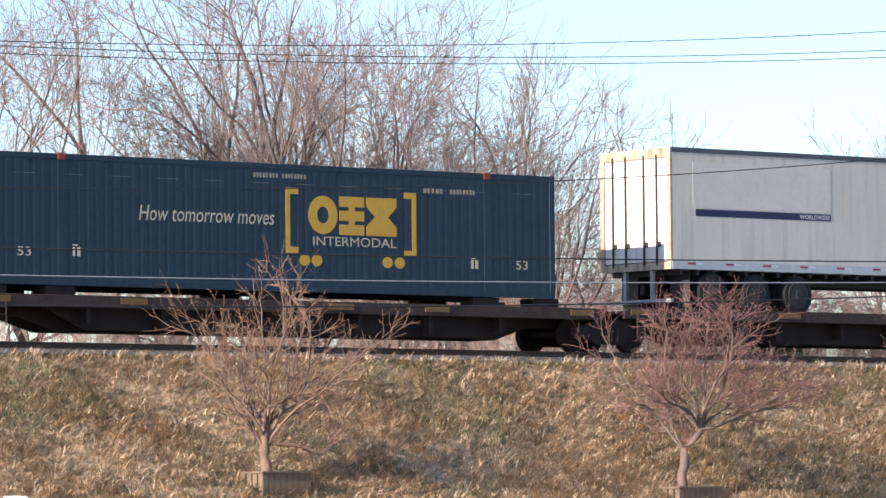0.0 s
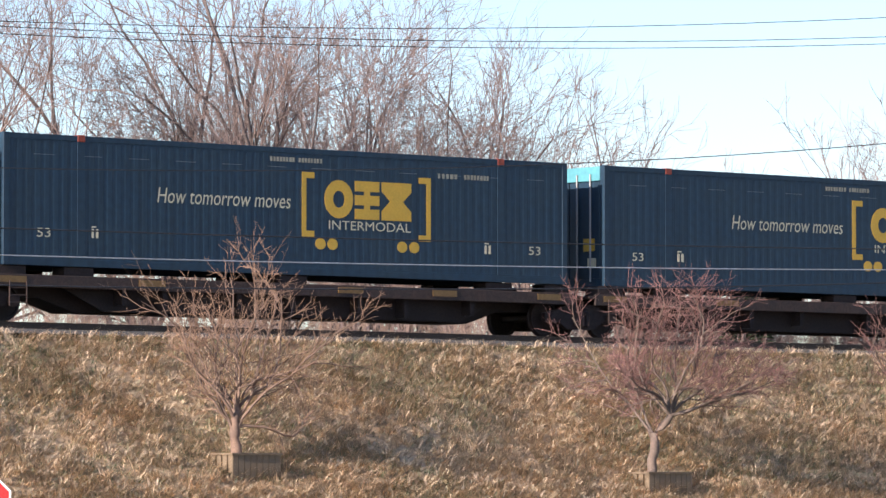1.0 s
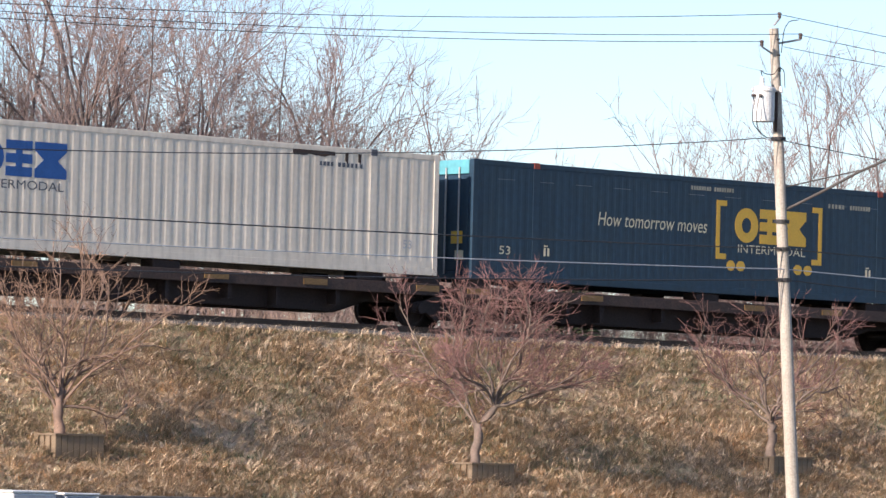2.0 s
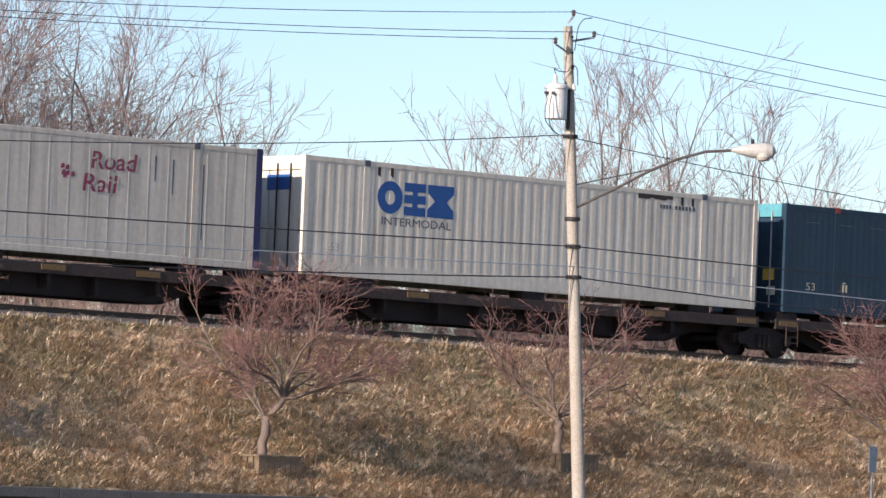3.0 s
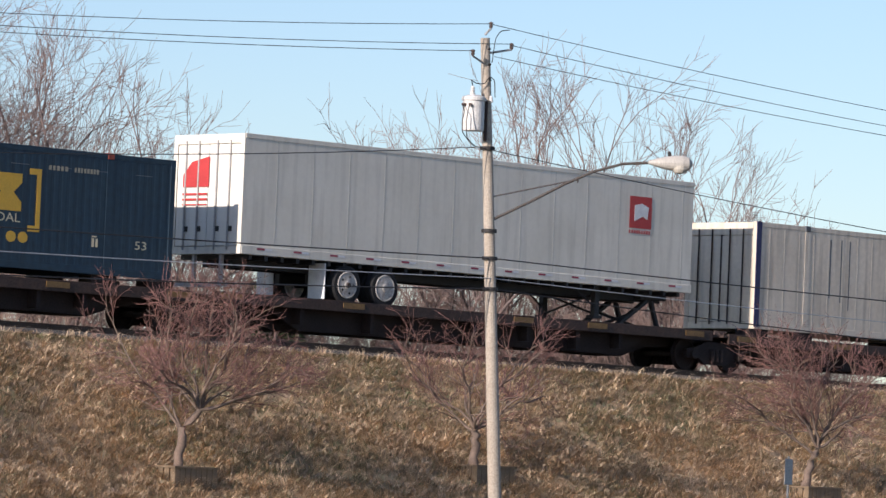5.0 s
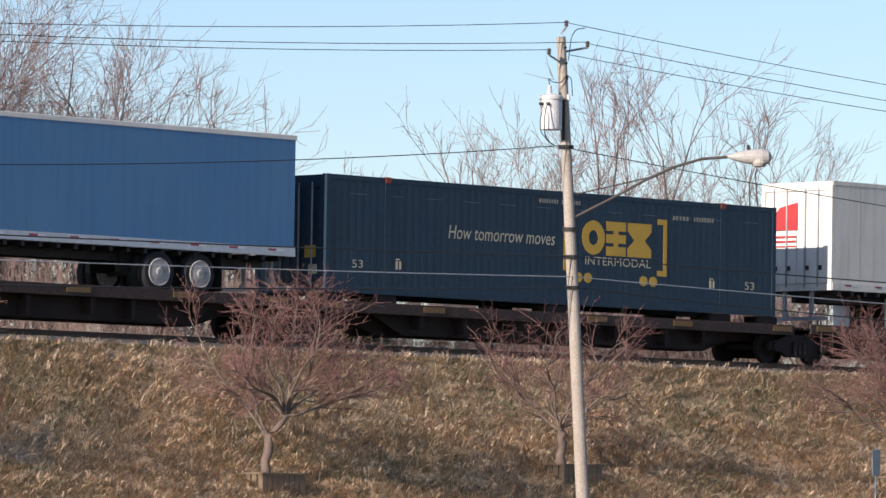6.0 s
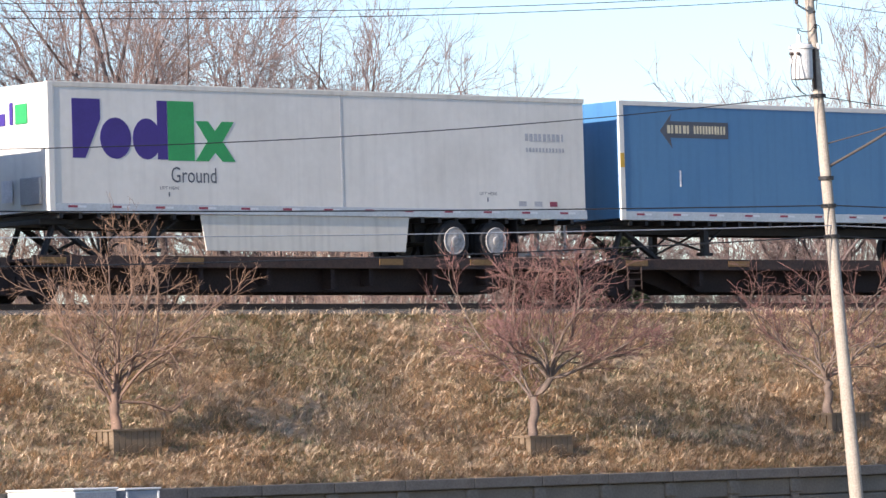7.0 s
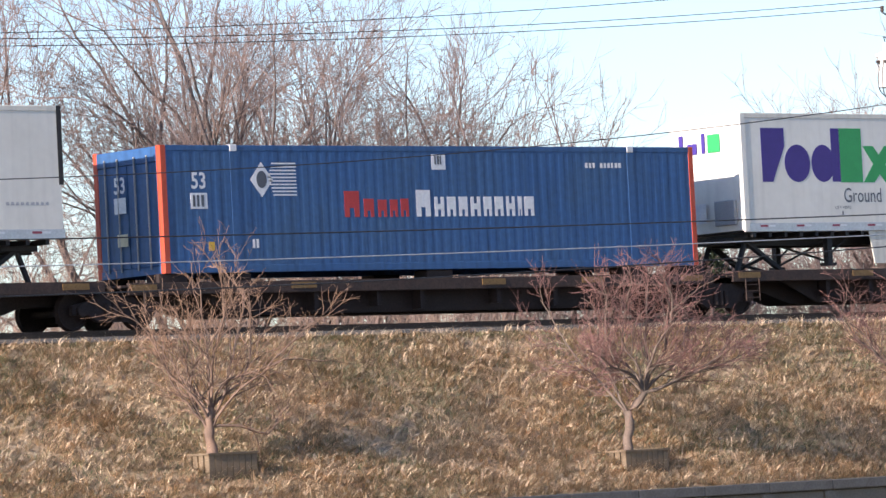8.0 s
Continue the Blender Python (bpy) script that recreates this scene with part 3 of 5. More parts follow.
def faded_grey_container(x0):
    c = container("freight_container", x0, "dull grey-white container with peeling red lettering", GREY_PAINT, 0.605, 0.0012, marks=DARK_VINYL, end_paint=CREAM, rods=RUST)
    part("door_gap", boxes((-0.006, 0.05, WIDE / 2 - 0.03, WIDE / 2 + 0.03, 0.15, HIGH - 0.3)), RUST, c)
    part("end_edge", boxes((LONG - 0.17, LONG + 0.02, -0.010, WIDE + 0.010, 0.03, HIGH + 0.012)), NAVY_VINYL, c, "dark blue edge post")
    # remains of peeled letters
    rnd = random.Random(12)
    bm = bmesh.new()
    lettering("Road", 10.85, 2.06, 0.42, 1.40, FADED_RED, c, y=0.0, name="peeling_lettering", label="torn red lettering remains", slant=0.1, bold=0.012)
    lettering("Rail", 10.62, 1.52, 0.42, 1.05, FADED_RED, c, y=0.0, name="peeling_lettering", label="torn red lettering remains", slant=0.1, bold=0.012)
    for z, xa, w in ((2.04, 10.8, 1.45), (1.50, 10.6, 1.1)):
        for i in range(7):
            x, zz = xa + w * (i + rnd.random()) / 7, z + rnd.uniform(0.0, 0.36)
            a, h = rnd.uniform(0.05, 0.13), rnd.uniform(0.05, 0.15)
            part("peeled_patch", plate(bm, [(x, zz), (x + a, zz + 0.03), (x + a * 0.8, zz + h), (x + 0.01, zz + h * 0.8)], -0.0025 - 0.0003 * i), GREY_PAINT, c)
            bm = bmesh.new()
    bm = bmesh.new()
    for i in range(7):
        x, zz = 9.93 + rnd.uniform(0, 0.4), 1.55 + rnd.uniform(0, 0.55)
        plate(bm, [(x, zz), (x + 0.12, zz + 0.03), (x + 0.1, zz + 0.14), (x + 0.01, zz + 0.1)], 0.005 - 0.0006 * i)
    part("peeling_emblem", bm, FADED_RED, c, "torn red emblem remains")
    for x, za, zb in ((3.0, 1.0, 2.6), (3.45, 0.9, 2.62), (3.8, 0.7, 2.6), (12.8, 1.9, 2.5), (13.35, 1.6, 2.45), (14.3, 0.6, 2.4)):
        part("dark_streak", plate(bmesh.new(), [(x, za), (x + 0.035, za), (x + 0.045, zb), (x, zb)], 0.006), DARK_VINYL, c, "dark run-off streak")
    # paler strips at the rib pitch, sunlit rib flanks put into the colour
    first = part("panel_line", plate(bmesh.new(), [(0, 0.2), (0.035, 0.2), (0.035, HIGH - 0.15), (0, HIGH - 0.15)], 0.0055, 0.002), CREAM, c, at=pose(0.5, 0, 0))
    for i in range(1, 26):
        share("panel_line", first, c, pose(0.5 + i * 0.605, 0, 0))
    part("near_edge", boxes((-0.012, 0.172, -0.008, 0.02, 0.05, HIGH + 0.004)), NAVY_VINYL, c, "dark blue edge post")
    return c


def blue_orange_container(x0):
    c = container("freight_container", x0, "royal blue container with vermilion corner posts", ROYAL, 0.28, 0.004, post_paint=VERMILION, marks=WHITE_VINYL, end_paint=ROYAL)
    lettering("53", 0.84, 1.90, 0.38, 0.40, WHITE_VINYL, c, bold=0.02)
    part("code_plate", plate(bmesh.new(), [(0.8, 1.45), (1.27, 1.45), (1.27, 1.81), (0.8, 1.81)], 0.004), WHITE_VINYL, c, "white code plate")
    bars(0.86, 1.5, 0.36, 0.26, 3, DARK_VINYL, c, y=0.0, seed=7)
    m = new("operator_mark")
    m.parent = c
    part("diamond_shape", plate(bmesh.new(), [(2.51, 2.11), (2.84, 1.71), (3.17, 2.11), (2.84, 2.51)], 0.004), WHITE_VINYL, m)
    part("diamond_core", plate(bmesh.new(), disc(2.84, 2.11, 0.15, 0.2), 0.0), DARK_VINYL, m)
    for i in range(10):
        z, xa = 1.74 + i * 0.08, 3.02 + 0.03 * abs(i - 5)
        part("speed_line", plate(bmesh.new(), [(xa, z), (3.84, z), (3.84, z + 0.035), (xa, z + 0.035)], 0.004), WHITE_VINYL, m)
    # the two-word brand as plain slabs
    def word_slab(x, w, h, material, notch_top):
        o = [(x, 1.24), (x + 0.3 * w, 1.24), (x + 0.3 * w, 1.24 + 0.35 * h), (x + 0.58 * w, 1.24 + 0.35 * h), (x + 0.58 * w, 1.24), (x + 0.88 * w, 1.24), (x + 0.88 * w, 1.24 + h)]
        o += [(x, 1.24 + h)] if not notch_top else [(x + 0.58 * w, 1.24 + h), (x + 0.58 * w, 1.24 + 0.65 * h), (x + 0.3 * w, 1.24 + 0.65 * h), (x + 0.3 * w, 1.24 + h), (x, 1.24 + h)]
        part("word_slab", plate(bmesh.new(), o, 0.004), material, m)
    for i, (x, w, h) in enumerate(((5.21, 0.5, 0.60), (5.78, 0.34, 0.42), (6.2, 0.30, 0.40), (6.56, 0.26, 0.40), (6.88, 0.27, 0.42))):
        word_slab(x, w, h, RED_VINYL, False)
    for i, (x, w, h) in enumerate(((7.35, 0.48, 0.62), (7.9, 0.33, 0.46), (8.28, 0.30, 0.46), (8.64, 0.30, 0.46), (9.0, 0.34, 0.46), (9.4, 0.28, 0.46), (9.74, 0.3, 0.46), (10.1, 0.3, 0.46), (10.46, 0.14, 0.46), (10.66, 0.34, 0.46))):
        word_slab(x, w, h, WHITE_VINYL, i % 3 == 1)
    part("white_sticker", plate(bmesh.new(), [(7.87, 2.34), (8.29, 2.34), (8.29, 2.7), (7.87, 2.7)], 0.004), WHITE_VINYL, c)
    bars(7.96, 2.46, 0.24, 0.2, 3, DARK_VINYL, c, y=0.0, seed=8)
    bars(12.64, 2.38, 0.36, 0.12, 3, WHITE_VINYL, c, seed=9)
    bars(13.12, 2.38, 0.70, 0.12, 6, WHITE_VINYL, c, seed=10)
    for x in (2.5, 14.0):
        bars(x, 0.55, 0.22, 0.2, 2, WHITE_VINYL, c, seed=11)
    # marks on the left end
    lettering("53", -0.05, 1.9, 0.38, 0.42, WHITE_VINYL, c, y=1.75, turn=-90, bold=0.02)
    p = part("code_plate", plate(bmesh.new(), [(0, 0), (0.45, 0), (0.45, 0.36), (0, 0.36)], 0), WHITE_VINYL, c, "white code plate", at=pose(-0.05, 1.77, 1.45, 0, 0, -90))
    part("yellow_plate", plate(bmesh.new(), [(0, 0), (0.4, 0), (0.4, 0.28), (0, 0.28)], 0), PALE_YELLOW, c, at=pose(-0.05, 1.7, 0.7, 0, 0, -90))
    part("yellow_sticker", plate(bmesh.new(), [(1.25, 0.5), (1.42, 0.5), (1.42, 0.7), (1.25, 0.7)], 0.004), YELLOW, c)
    return c


TOP_T, DECK = 3.75, -0.25


def road_wheels(t, x, rim_mat, proto):
    for y0 in (0.03, WIDE - 0.63):
        key = ("tyre", rim_mat.name)
        if key not in proto:
            bm = bmesh.new()
            for yy in (0.0, 0.32):
                lathe(bm, [(0.30, yy), (0.44, yy), (0.49, yy + 0.04), (0.50, yy + 0.14), (0.49, yy + 0.24), (0.44, yy + 0.28), (0.30, yy + 0.28)], (0, 0, 0), 28)
            w = part("dual_tyre", bm, RUBBER, t, at=pose(x, y0, DECK + 0.5))
            bm = bmesh.new()
            lathe(bm, [(0.07, -0.05), (0.10, -0.045), (0.115, -0.03), (0.25, -0.016), (0.29, -0.012), (0.315, -0.022), (0.335, -0.004)], (0, 0, 0), 24, caps=(True, False))
            r = part("rim", bm, rim_mat, w)
            part("hub", lathe(bmesh.new(), [(0.0, -0.085), (0.06, -0.08), (0.075, -0.03)], (0, 0, 0), 14), RUST, w)
            for hk in range(5):
                ha = hk * 2 * math.pi / 5
                part("rim_hole", rod(bmesh.new(), (0.21 * math.cos(ha), -0.024, 0.21 * math.sin(ha)), (0.21 * math.cos(ha), 0.05, 0.21 * math.sin(ha)), 0.034, sides=8), BLACK, w)
            proto[key] = (w, r)
        else:
            w0, r0 = proto[key]
            w = share("dual_tyre", w0, t, pose(x, y0, DECK + 0.5))
            share("rim", r0, w, Matrix())
    part("axle", rod(bmesh.new(), (x, 0.3, DECK + 0.5), (x, WIDE - 0.3, DECK + 0.5), 0.07), BLACK, t)


TPROTO = {}


def trailer(x0, label, paint, rear_left, axles, top_trim, rim, panel=0.0, floor=0.80, end_paint=None, seam_mat=None, frame_paint=None, rail=None):
    t = unit("semi_trailer", x0, label, "trailer", "trailers on the train")
    ep = end_paint or paint
    part("side_wall", boxes((0.04, LONG - 0.04, 0.0, WIDE, floor + 0.20, TOP_T - 0.10), bevel=0.006), paint, t)
    for y0, y1 in ((-0.012, 0.05), (WIDE - 0.05, WIDE + 0.012)):
        part("top_rail", boxes((0.0, LONG, y0, y1, TOP_T - 0.12, TOP_T), bevel=0.01), top_trim, t)
        part("bottom_rail", boxes((0.0, LONG, y0, y1, floor, floor + 0.22), bevel=0.01), rail or ALU, t)
    part("roof", boxes((0.02, LONG - 0.02, 0.05, WIDE - 0.05, TOP_T - 0.1, TOP_T - 0.015)), paint, t)
    first = None
    for x in frange(0.3, LONG - 0.5, 30):
        if first is None:
            first = part("floor_beam", boxes((0, 0.1, 0.05, WIDE - 0.05, floor - 0.12, floor)), BLACK, t, at=pose(x, 0, 0))
        else:
            share("floor_beam", first, t, pose(x, 0, 0))
    part("chassis_rail", boxes((0.4, LONG - 0.4, 0.75, 0.9, floor - 0.3, floor - 0.05), (0.4, LONG - 0.4, WIDE - 0.9, WIDE - 0.75, floor - 0.3, floor - 0.05)), BLACK, t)
    if panel:
        first = None
        for i in range(1, int(LONG / panel) + 1):
            if first is None:
                first = part("panel_line", plate(bmesh.new(), [(0, floor + 0.22), (0.03, floor + 0.22), (0.03, TOP_T - 0.13), (0, TOP_T - 0.13)], -0.0025, 0.002), seam_mat or GREY_VINYL, t, at=pose(i * panel - 0.15, 0, 0))
            else:
                share("panel_line", first, t, pose(i * panel - 0.15, 0, 0))
    # reflectors along the lower rail
    first = tape = None
    for i in range(13):
        x = 0.5 + i * 1.23
        if first is None:
            first = part("reflector", plate(bmesh.new(), [(0, floor + 0.12), (0.26, floor + 0.12), (0.26, floor + 0.17), (0, floor + 0.17)], -0.018), FADED_RED, t, at=pose(x, 0, 0))
        else:
            share("reflector", first, t, pose(x, 0, 0))
        if tape is None:
            tape = part("white_tape", plate(bmesh.new(), [(0.262, floor + 0.12), (0.5, floor + 0.12), (0.5, floor + 0.17), (0.262, floor + 0.17)], -0.018), WHITE_VINYL, t, at=pose(x, 0, 0))
        else:
            share("white_tape", tape, t, pose(x, 0, 0))
    for x in axles:
        road_wheels(t, x, rim, TPROTO)
    a0, a1 = min(axles) - 0.7, max(axles) + 0.7
    part("bogie_frame", boxes((a0, a1, 0.66, 0.82, DECK + 0.5, floor - 0.1), (a0, a1, WIDE - 0.82, WIDE - 0.66, DECK + 0.5, floor - 0.1)), BLACK, t)
    s = 1 if rear_left else -1
    tail = 0.0 if rear_left else LONG
    # mud flaps and under-ride bar
    fx = a1 if not rear_left else a0 - 0.05
    for y0 in (0.05, WIDE - 0.65):
        part("mud_flap", boxes((fx, fx + 0.02, y0, y0 + 0.6, DECK + 0.12, floor - 0.05)), WHITE_VINYL if rim is RIM and rear_left else BLACK, t)
    bm = boxes((tail + s * 0.08 - 0.05, tail + s * 0.08 + 0.05, 0.1, WIDE - 0.1, 0.0, 0.1))
    for y in (0.75, WIDE - 0.85):
        box(bm, tail + s * 0.08 - 0.04, tail + s * 0.08 + 0.04, y, y + 0.1, 0.1, floor)
    part("underride_guard", bm, GALV, t)
    # landing gear
    lx = (LONG - 3.3) if rear_left else 3.1
    bm = bmesh.new()
    for y in (0.35, WIDE - 0.35):
        box(bm, lx - 0.08, lx + 0.08, y - 0.08, y + 0.08, DECK + 0.28, floor - 0.02)
        box(bm, lx - 0.16, lx + 0.16, y - 0.13, y + 0.13, DECK + 0.2, DECK + 0.28)
        rod(bm, (lx + s * 0.1, y, 0.15), (lx - s * 0.75, y, floor - 0.1), 0.03, sides=6)
    rod(bm, (lx, 0.35, 0.05), (lx, WIDE - 0.35, floor - 0.2), 0.03, sides=6)
    rod(bm, (lx, WIDE - 0.35, 0.05), (lx, 0.35, floor - 0.2), 0.03, sides=6)
    part("landing_gear", bm, BLACK, t)
    # ends
    ex = 0.0
    if rear_left:
        part("rear_frame", boxes((-0.03, 0.04, 0.0, 0.14, floor, TOP_T - 0.01), (-0.03, 0.04, WIDE - 0.14, WIDE, floor, TOP_T - 0.01), (-0.03, 0.04, 0.14, WIDE - 0.14, TOP_T - 0.24, TOP_T - 0.01), (-0.03, 0.04, 0.14, WIDE - 0.14, floor, floor + 0.18)), frame_paint or top_trim, t)
        for y0 in (0.16, WIDE / 2 + 0.01):
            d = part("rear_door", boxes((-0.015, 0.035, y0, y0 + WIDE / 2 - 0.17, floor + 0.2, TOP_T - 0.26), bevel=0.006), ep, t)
            for k in (0.3, 0.72):
                y = y0 + k * (WIDE / 2 - 0.17)
                part("lock_rod", rod(bmesh.new(), (-0.04, y, floor + 0.1), (-0.04, y, TOP_T - 0.16), 0.026, sides=8), GALV if rim is RIM else RUST, d)
                part("hinge", boxes((-0.035, 0.0, y - 0.13, y + 0.02, floor + 0.55, floor + 0.68)), BLACK, d)
    else:
        part("front_wall", boxes((0.0, 0.04, 0.05, WIDE - 0.05, floor + 0.05, TOP_T - 0.02), bevel=0.006), ep, t)
        for y0, y1 in ((-0.014, 0.05), (WIDE - 0.05, WIDE + 0.014)):
            part("front_corner", boxes((-0.012, 0.16, y0, y1, floor, TOP_T - 0.01), bevel=0.012), WHITE if paint is SKY_BLUE else paint, t)
    return t


def hitch(x0, xc, lean):
    """The folding stand that holds a trailer's kingpin."""
    h = unit("trailer_hitch", x0, "black steel folding hitch stand under a trailer nose", "hitch", "hitch stands")
    for y in (0.65, WIDE - 0.65):
        part("strut", rod(bmesh.new(), (xc, y, 0.62), (xc + 1.35 * lean, y, -0.24), 0.085, sides=6), BLACK, h)
        part("strut", rod(bmesh.new(), (xc, y, 0.62), (xc - 0.35 * lean, y, -0.24), 0.075, sides=6), BLACK, h)
    part("top_plate", boxes((xc - 0.5, xc + 0.5, 0.5, WIDE - 0.5, 0.56, 0.70), bevel=0.02), BLACK, h)
    part("foot_plate", boxes((xc - 0.6, xc + 0.6, 0.45, WIDE - 0.45, -0.248, -0.18), bevel=0.01), BLACK, h)
    bm = bmesh.new()
    rod(bm, (xc + 0.6 * lean, 0.65, 0.2), (xc + 0.6 * lean, WIDE - 0.65, -0.15), 0.045, sides=6)
    rod(bm, (xc + 0.6 * lean, WIDE - 0.65, 0.2), (xc + 0.6 * lean, 0.65, -0.15), 0.045, sides=6)
    part("cross_brace", bm, BLACK, h)
    return h


# left ends of the loads at the start, front of the train first
XT, XA, XB, XC, XD, XE, XF, XG, XH, XI = 80.23, 60.41, 43.10, 25.86, 8.31, -10.39, -28.76, -45.90, -63.19, -80.96
XJ = -99.80

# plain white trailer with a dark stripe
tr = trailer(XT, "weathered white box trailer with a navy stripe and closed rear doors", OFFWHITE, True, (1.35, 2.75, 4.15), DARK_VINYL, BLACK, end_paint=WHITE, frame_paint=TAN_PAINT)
part("navy_stripe", plate(bmesh.new(), [(0.78, 2.10), (5.25, 2.10), (5.25, 2.27), (0.78, 2.27)], -0.004), NAVY_VINYL, tr)
lettering("WORLDWIDE", 4.2, 2.13, 0.11, 1.0, WHITE_VINYL, tr, y=-0.012, bold=0.02)
part("clean_patch", plate(bmesh.new(), [(0.7, 2.3), (5.25, 2.3), (5.25, 3.4), (0.7, 3.4)], -0.005), PATCH, tr, "paler patch where lettering was removed")
navy_container(XA, 21, "dark navy ribbed container with yellow bracketed mark and slogan")
navy_container(XB, 31, "dark navy ribbed container with yellow bracketed mark and slogan")
ribbed_white_container(XC)
faded_grey_container(XD)
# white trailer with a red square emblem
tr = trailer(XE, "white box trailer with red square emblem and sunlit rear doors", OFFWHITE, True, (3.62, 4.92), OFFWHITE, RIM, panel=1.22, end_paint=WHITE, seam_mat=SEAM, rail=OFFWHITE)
m = new("operator_mark")
m.parent = tr
part("emblem_field", plate(bmesh.new(), [(13.66, 2.38), (14.50, 2.38), (14.50, 3.22), (13.66, 3.22)], -0.010), RED_VINYL, m)
part("emblem_core", plate(bmesh.new(), [(13.84, 2.56), (14.16, 2.70), (14.34, 2.62), (14.38, 2.95), (14.12, 3.04), (13.84, 2.98)], -0.015), WHITE_VINYL, m)
bars(13.66, 2.24, 0.84, 0.09, 9, RED_VINYL, tr, y=-0.010, seed=14)
part("rear_emblem", plate(bmesh.new(), [(0, 0), (0.95, 0), (0.95, 0.75), (0.3, 0.62), (0.0, 0.3)], 0), RED_VINYL, tr, at=pose(-0.045, 2.2, 2.45, 0, 0, -90))
part("rear_bars", boxes((-0.05, -0.042, 1.3, 2.2, 2.25, 2.3), (-0.05, -0.042, 1.3, 2.2, 2.12, 2.17), (-0.05, -0.042, 1.3, 2.2, 2.0, 2.03)), RED_VINYL, tr)
hitch(XE, LONG - 0.9, -1)
navy_container(XF, 41, "dark navy ribbed container with worn yellow mark and slogan", NAVY)
# blue trailer
tr = trailer(XG, "mid-blue box trailer with white corner trim and an arrow emblem", SKY_BLUE, False, (11.88, 13.15), WHITE, RIM, end_paint=SKY_BLUE)
m = new("operator_mark")
m.parent = tr
part("arrow_shape", plate(bmesh.new(), [(1.37, 3.03), (1.78, 3.47), (1.72, 3.27), (3.70, 3.27), (3.70, 2.86), (1.72, 2.86), (1.78, 2.60)], -0.004), DARK_VINYL, m)
bars(1.62, 2.97, 0.80, 0.2, 6, PALE_YELLOW, m, y=-0.006, seed=15)
bars(2.52, 2.97, 1.12, 0.2, 11, PALE_YELLOW, m, y=-0.006, seed=16)
part("yellow_sticker", plate(bmesh.new(), [(0.0, 2.1), (0.14, 2.1), (0.14, 2.45), (0.0, 2.45)], -0.02), YELLOW, tr)
part("white_scrape", plate(bmesh.new(), [(2.0, 1.65), (2.05, 1.65), (2.05, 2.05), (2.0, 2.05)], -0.004), WHITE_VINYL, tr)
hitch(XG, 0.55, 1)
# white trailer with purple and green mark
tr = trailer(XH, "clean white box trailer with purple and green mark and side skirt", WHITE, False, (11.89, 13.2), OFFWHITE, RIM, panel=0.0, end_paint=WHITE)
m = new("operator_mark")
m.parent = tr
part("purple_flag", plate(bmesh.new(), [(0.67, 2.04), (1.02, 2.04), (1.46, 2.92), (1.46, 3.38), (0.67, 3.38)], -0.004), PURPLE, m)
part("purple_disc", plate(bmesh.new(), disc(1.88, 2.5, 0.44, 0.47), -0.004), PURPLE, m)
part("purple_disc", plate(bmesh.new(), disc(2.76, 2.5, 0.40, 0.47), -0.004), PURPLE, m)
part("purple_post", plate(bmesh.new(), [(3.06, 2.04), (3.35, 2.04), (3.35, 3.38), (3.06, 3.38)], -0.005), PURPLE, m)
part("green_slab", plate(bmesh.new(), [(3.36, 2.02), (4.12, 2.02), (4.12, 3.38), (3.36, 3.38)], -0.004), GREEN_VINYL, m)
part("green_block", plate(bmesh.new(), [(4.14, 2.02), (4.52, 2.02), (4.72, 2.22), (4.92, 2.02), (5.30, 2.02), (4.94, 2.48), (5.28, 2.94), (4.92, 2.94), (4.72, 2.72), (4.52, 2.94), (4.16, 2.94), (4.50, 2.48)], -0.005), GREEN_VINYL, m)
lettering("Ground", 3.43, 1.52, 0.36, 1.30, DARK_VINYL, tr, y=-0.004)
bars(14.2, 2.68, 1.30, 0.18, 9, GREY_VINYL, tr, y=-0.004, seed=17)
bars(14.22, 2.42, 1.28, 0.10, 12, GREY_VINYL, tr, y=-0.004, seed=18)
for x in (3.1, 12.7):
    lettering("LIFT HERE", x, 1.36, 0.07, 0.55, DARK_VINYL, tr, y=-0.004)
    bars(x + 0.24, 1.2, 0.07, 0.1, 1, DARK_VINYL, tr, y=-0.004)
part("side_skirt", plate(bmesh.new(), [(4.26, 0.80), (10.50, 0.80), (10.36, -0.02), (4.42, -0.02)], 0.03, 0.03), OFFWHITE, tr, "white aerodynamic side skirt")
part("wall_seam", plate(bmesh.new(), [(8.45, 1.02), (8.475, 1.02), (8.475, 3.63), (8.45, 3.63)], -0.006), GREY_VINYL, tr)
for x in (13.95, 14.45, 14.95):
    part("sticker", plate(bmesh.new(), [(x, 1.1), (x + 0.24, 1.1), (x + 0.24, 1.22), (x, 1.22)], -0.004), FADED_RED if x > 14.8 else GREY_VINYL, tr)
bm = boxes((-0.10, 0.0, 0.25, 1.0, 1.0, 1.62), bevel=0.02)
part("nose_box", bm, CABINET_GREY, tr, "grey equipment box on the nose")
part("nose_sign", plate(bmesh.new(), [(0, 0), (0.42, 0), (0.42, 0.5), (0, 0.5)], 0), WHITE_VINYL, tr, at=pose(-0.06, 1.75, 1.1, 0, 0, -90))
part("nose_mark_purple", boxes((-0.03, -0.012, 1.3, 1.42, 2.85, 3.35), (-0.03, -0.012, 1.6, 1.95, 2.85, 3.12), (-0.03, -0.012, 2.1, 2.25, 2.85, 3.35)), PURPLE, tr)
part("nose_mark_green", boxes((-0.03, -0.012, 0.75, 1.2, 2.85, 3.3)), GREEN_VINYL, tr)
hitch(XH, 0.55, 1)
blue_orange_container(XI)
tr = trailer(XJ, "plain pale grey box trailer with dark rear frame", WHITE, True, (3.0, 4.3), OFFWHITE, RIM, end_paint=WHITE)
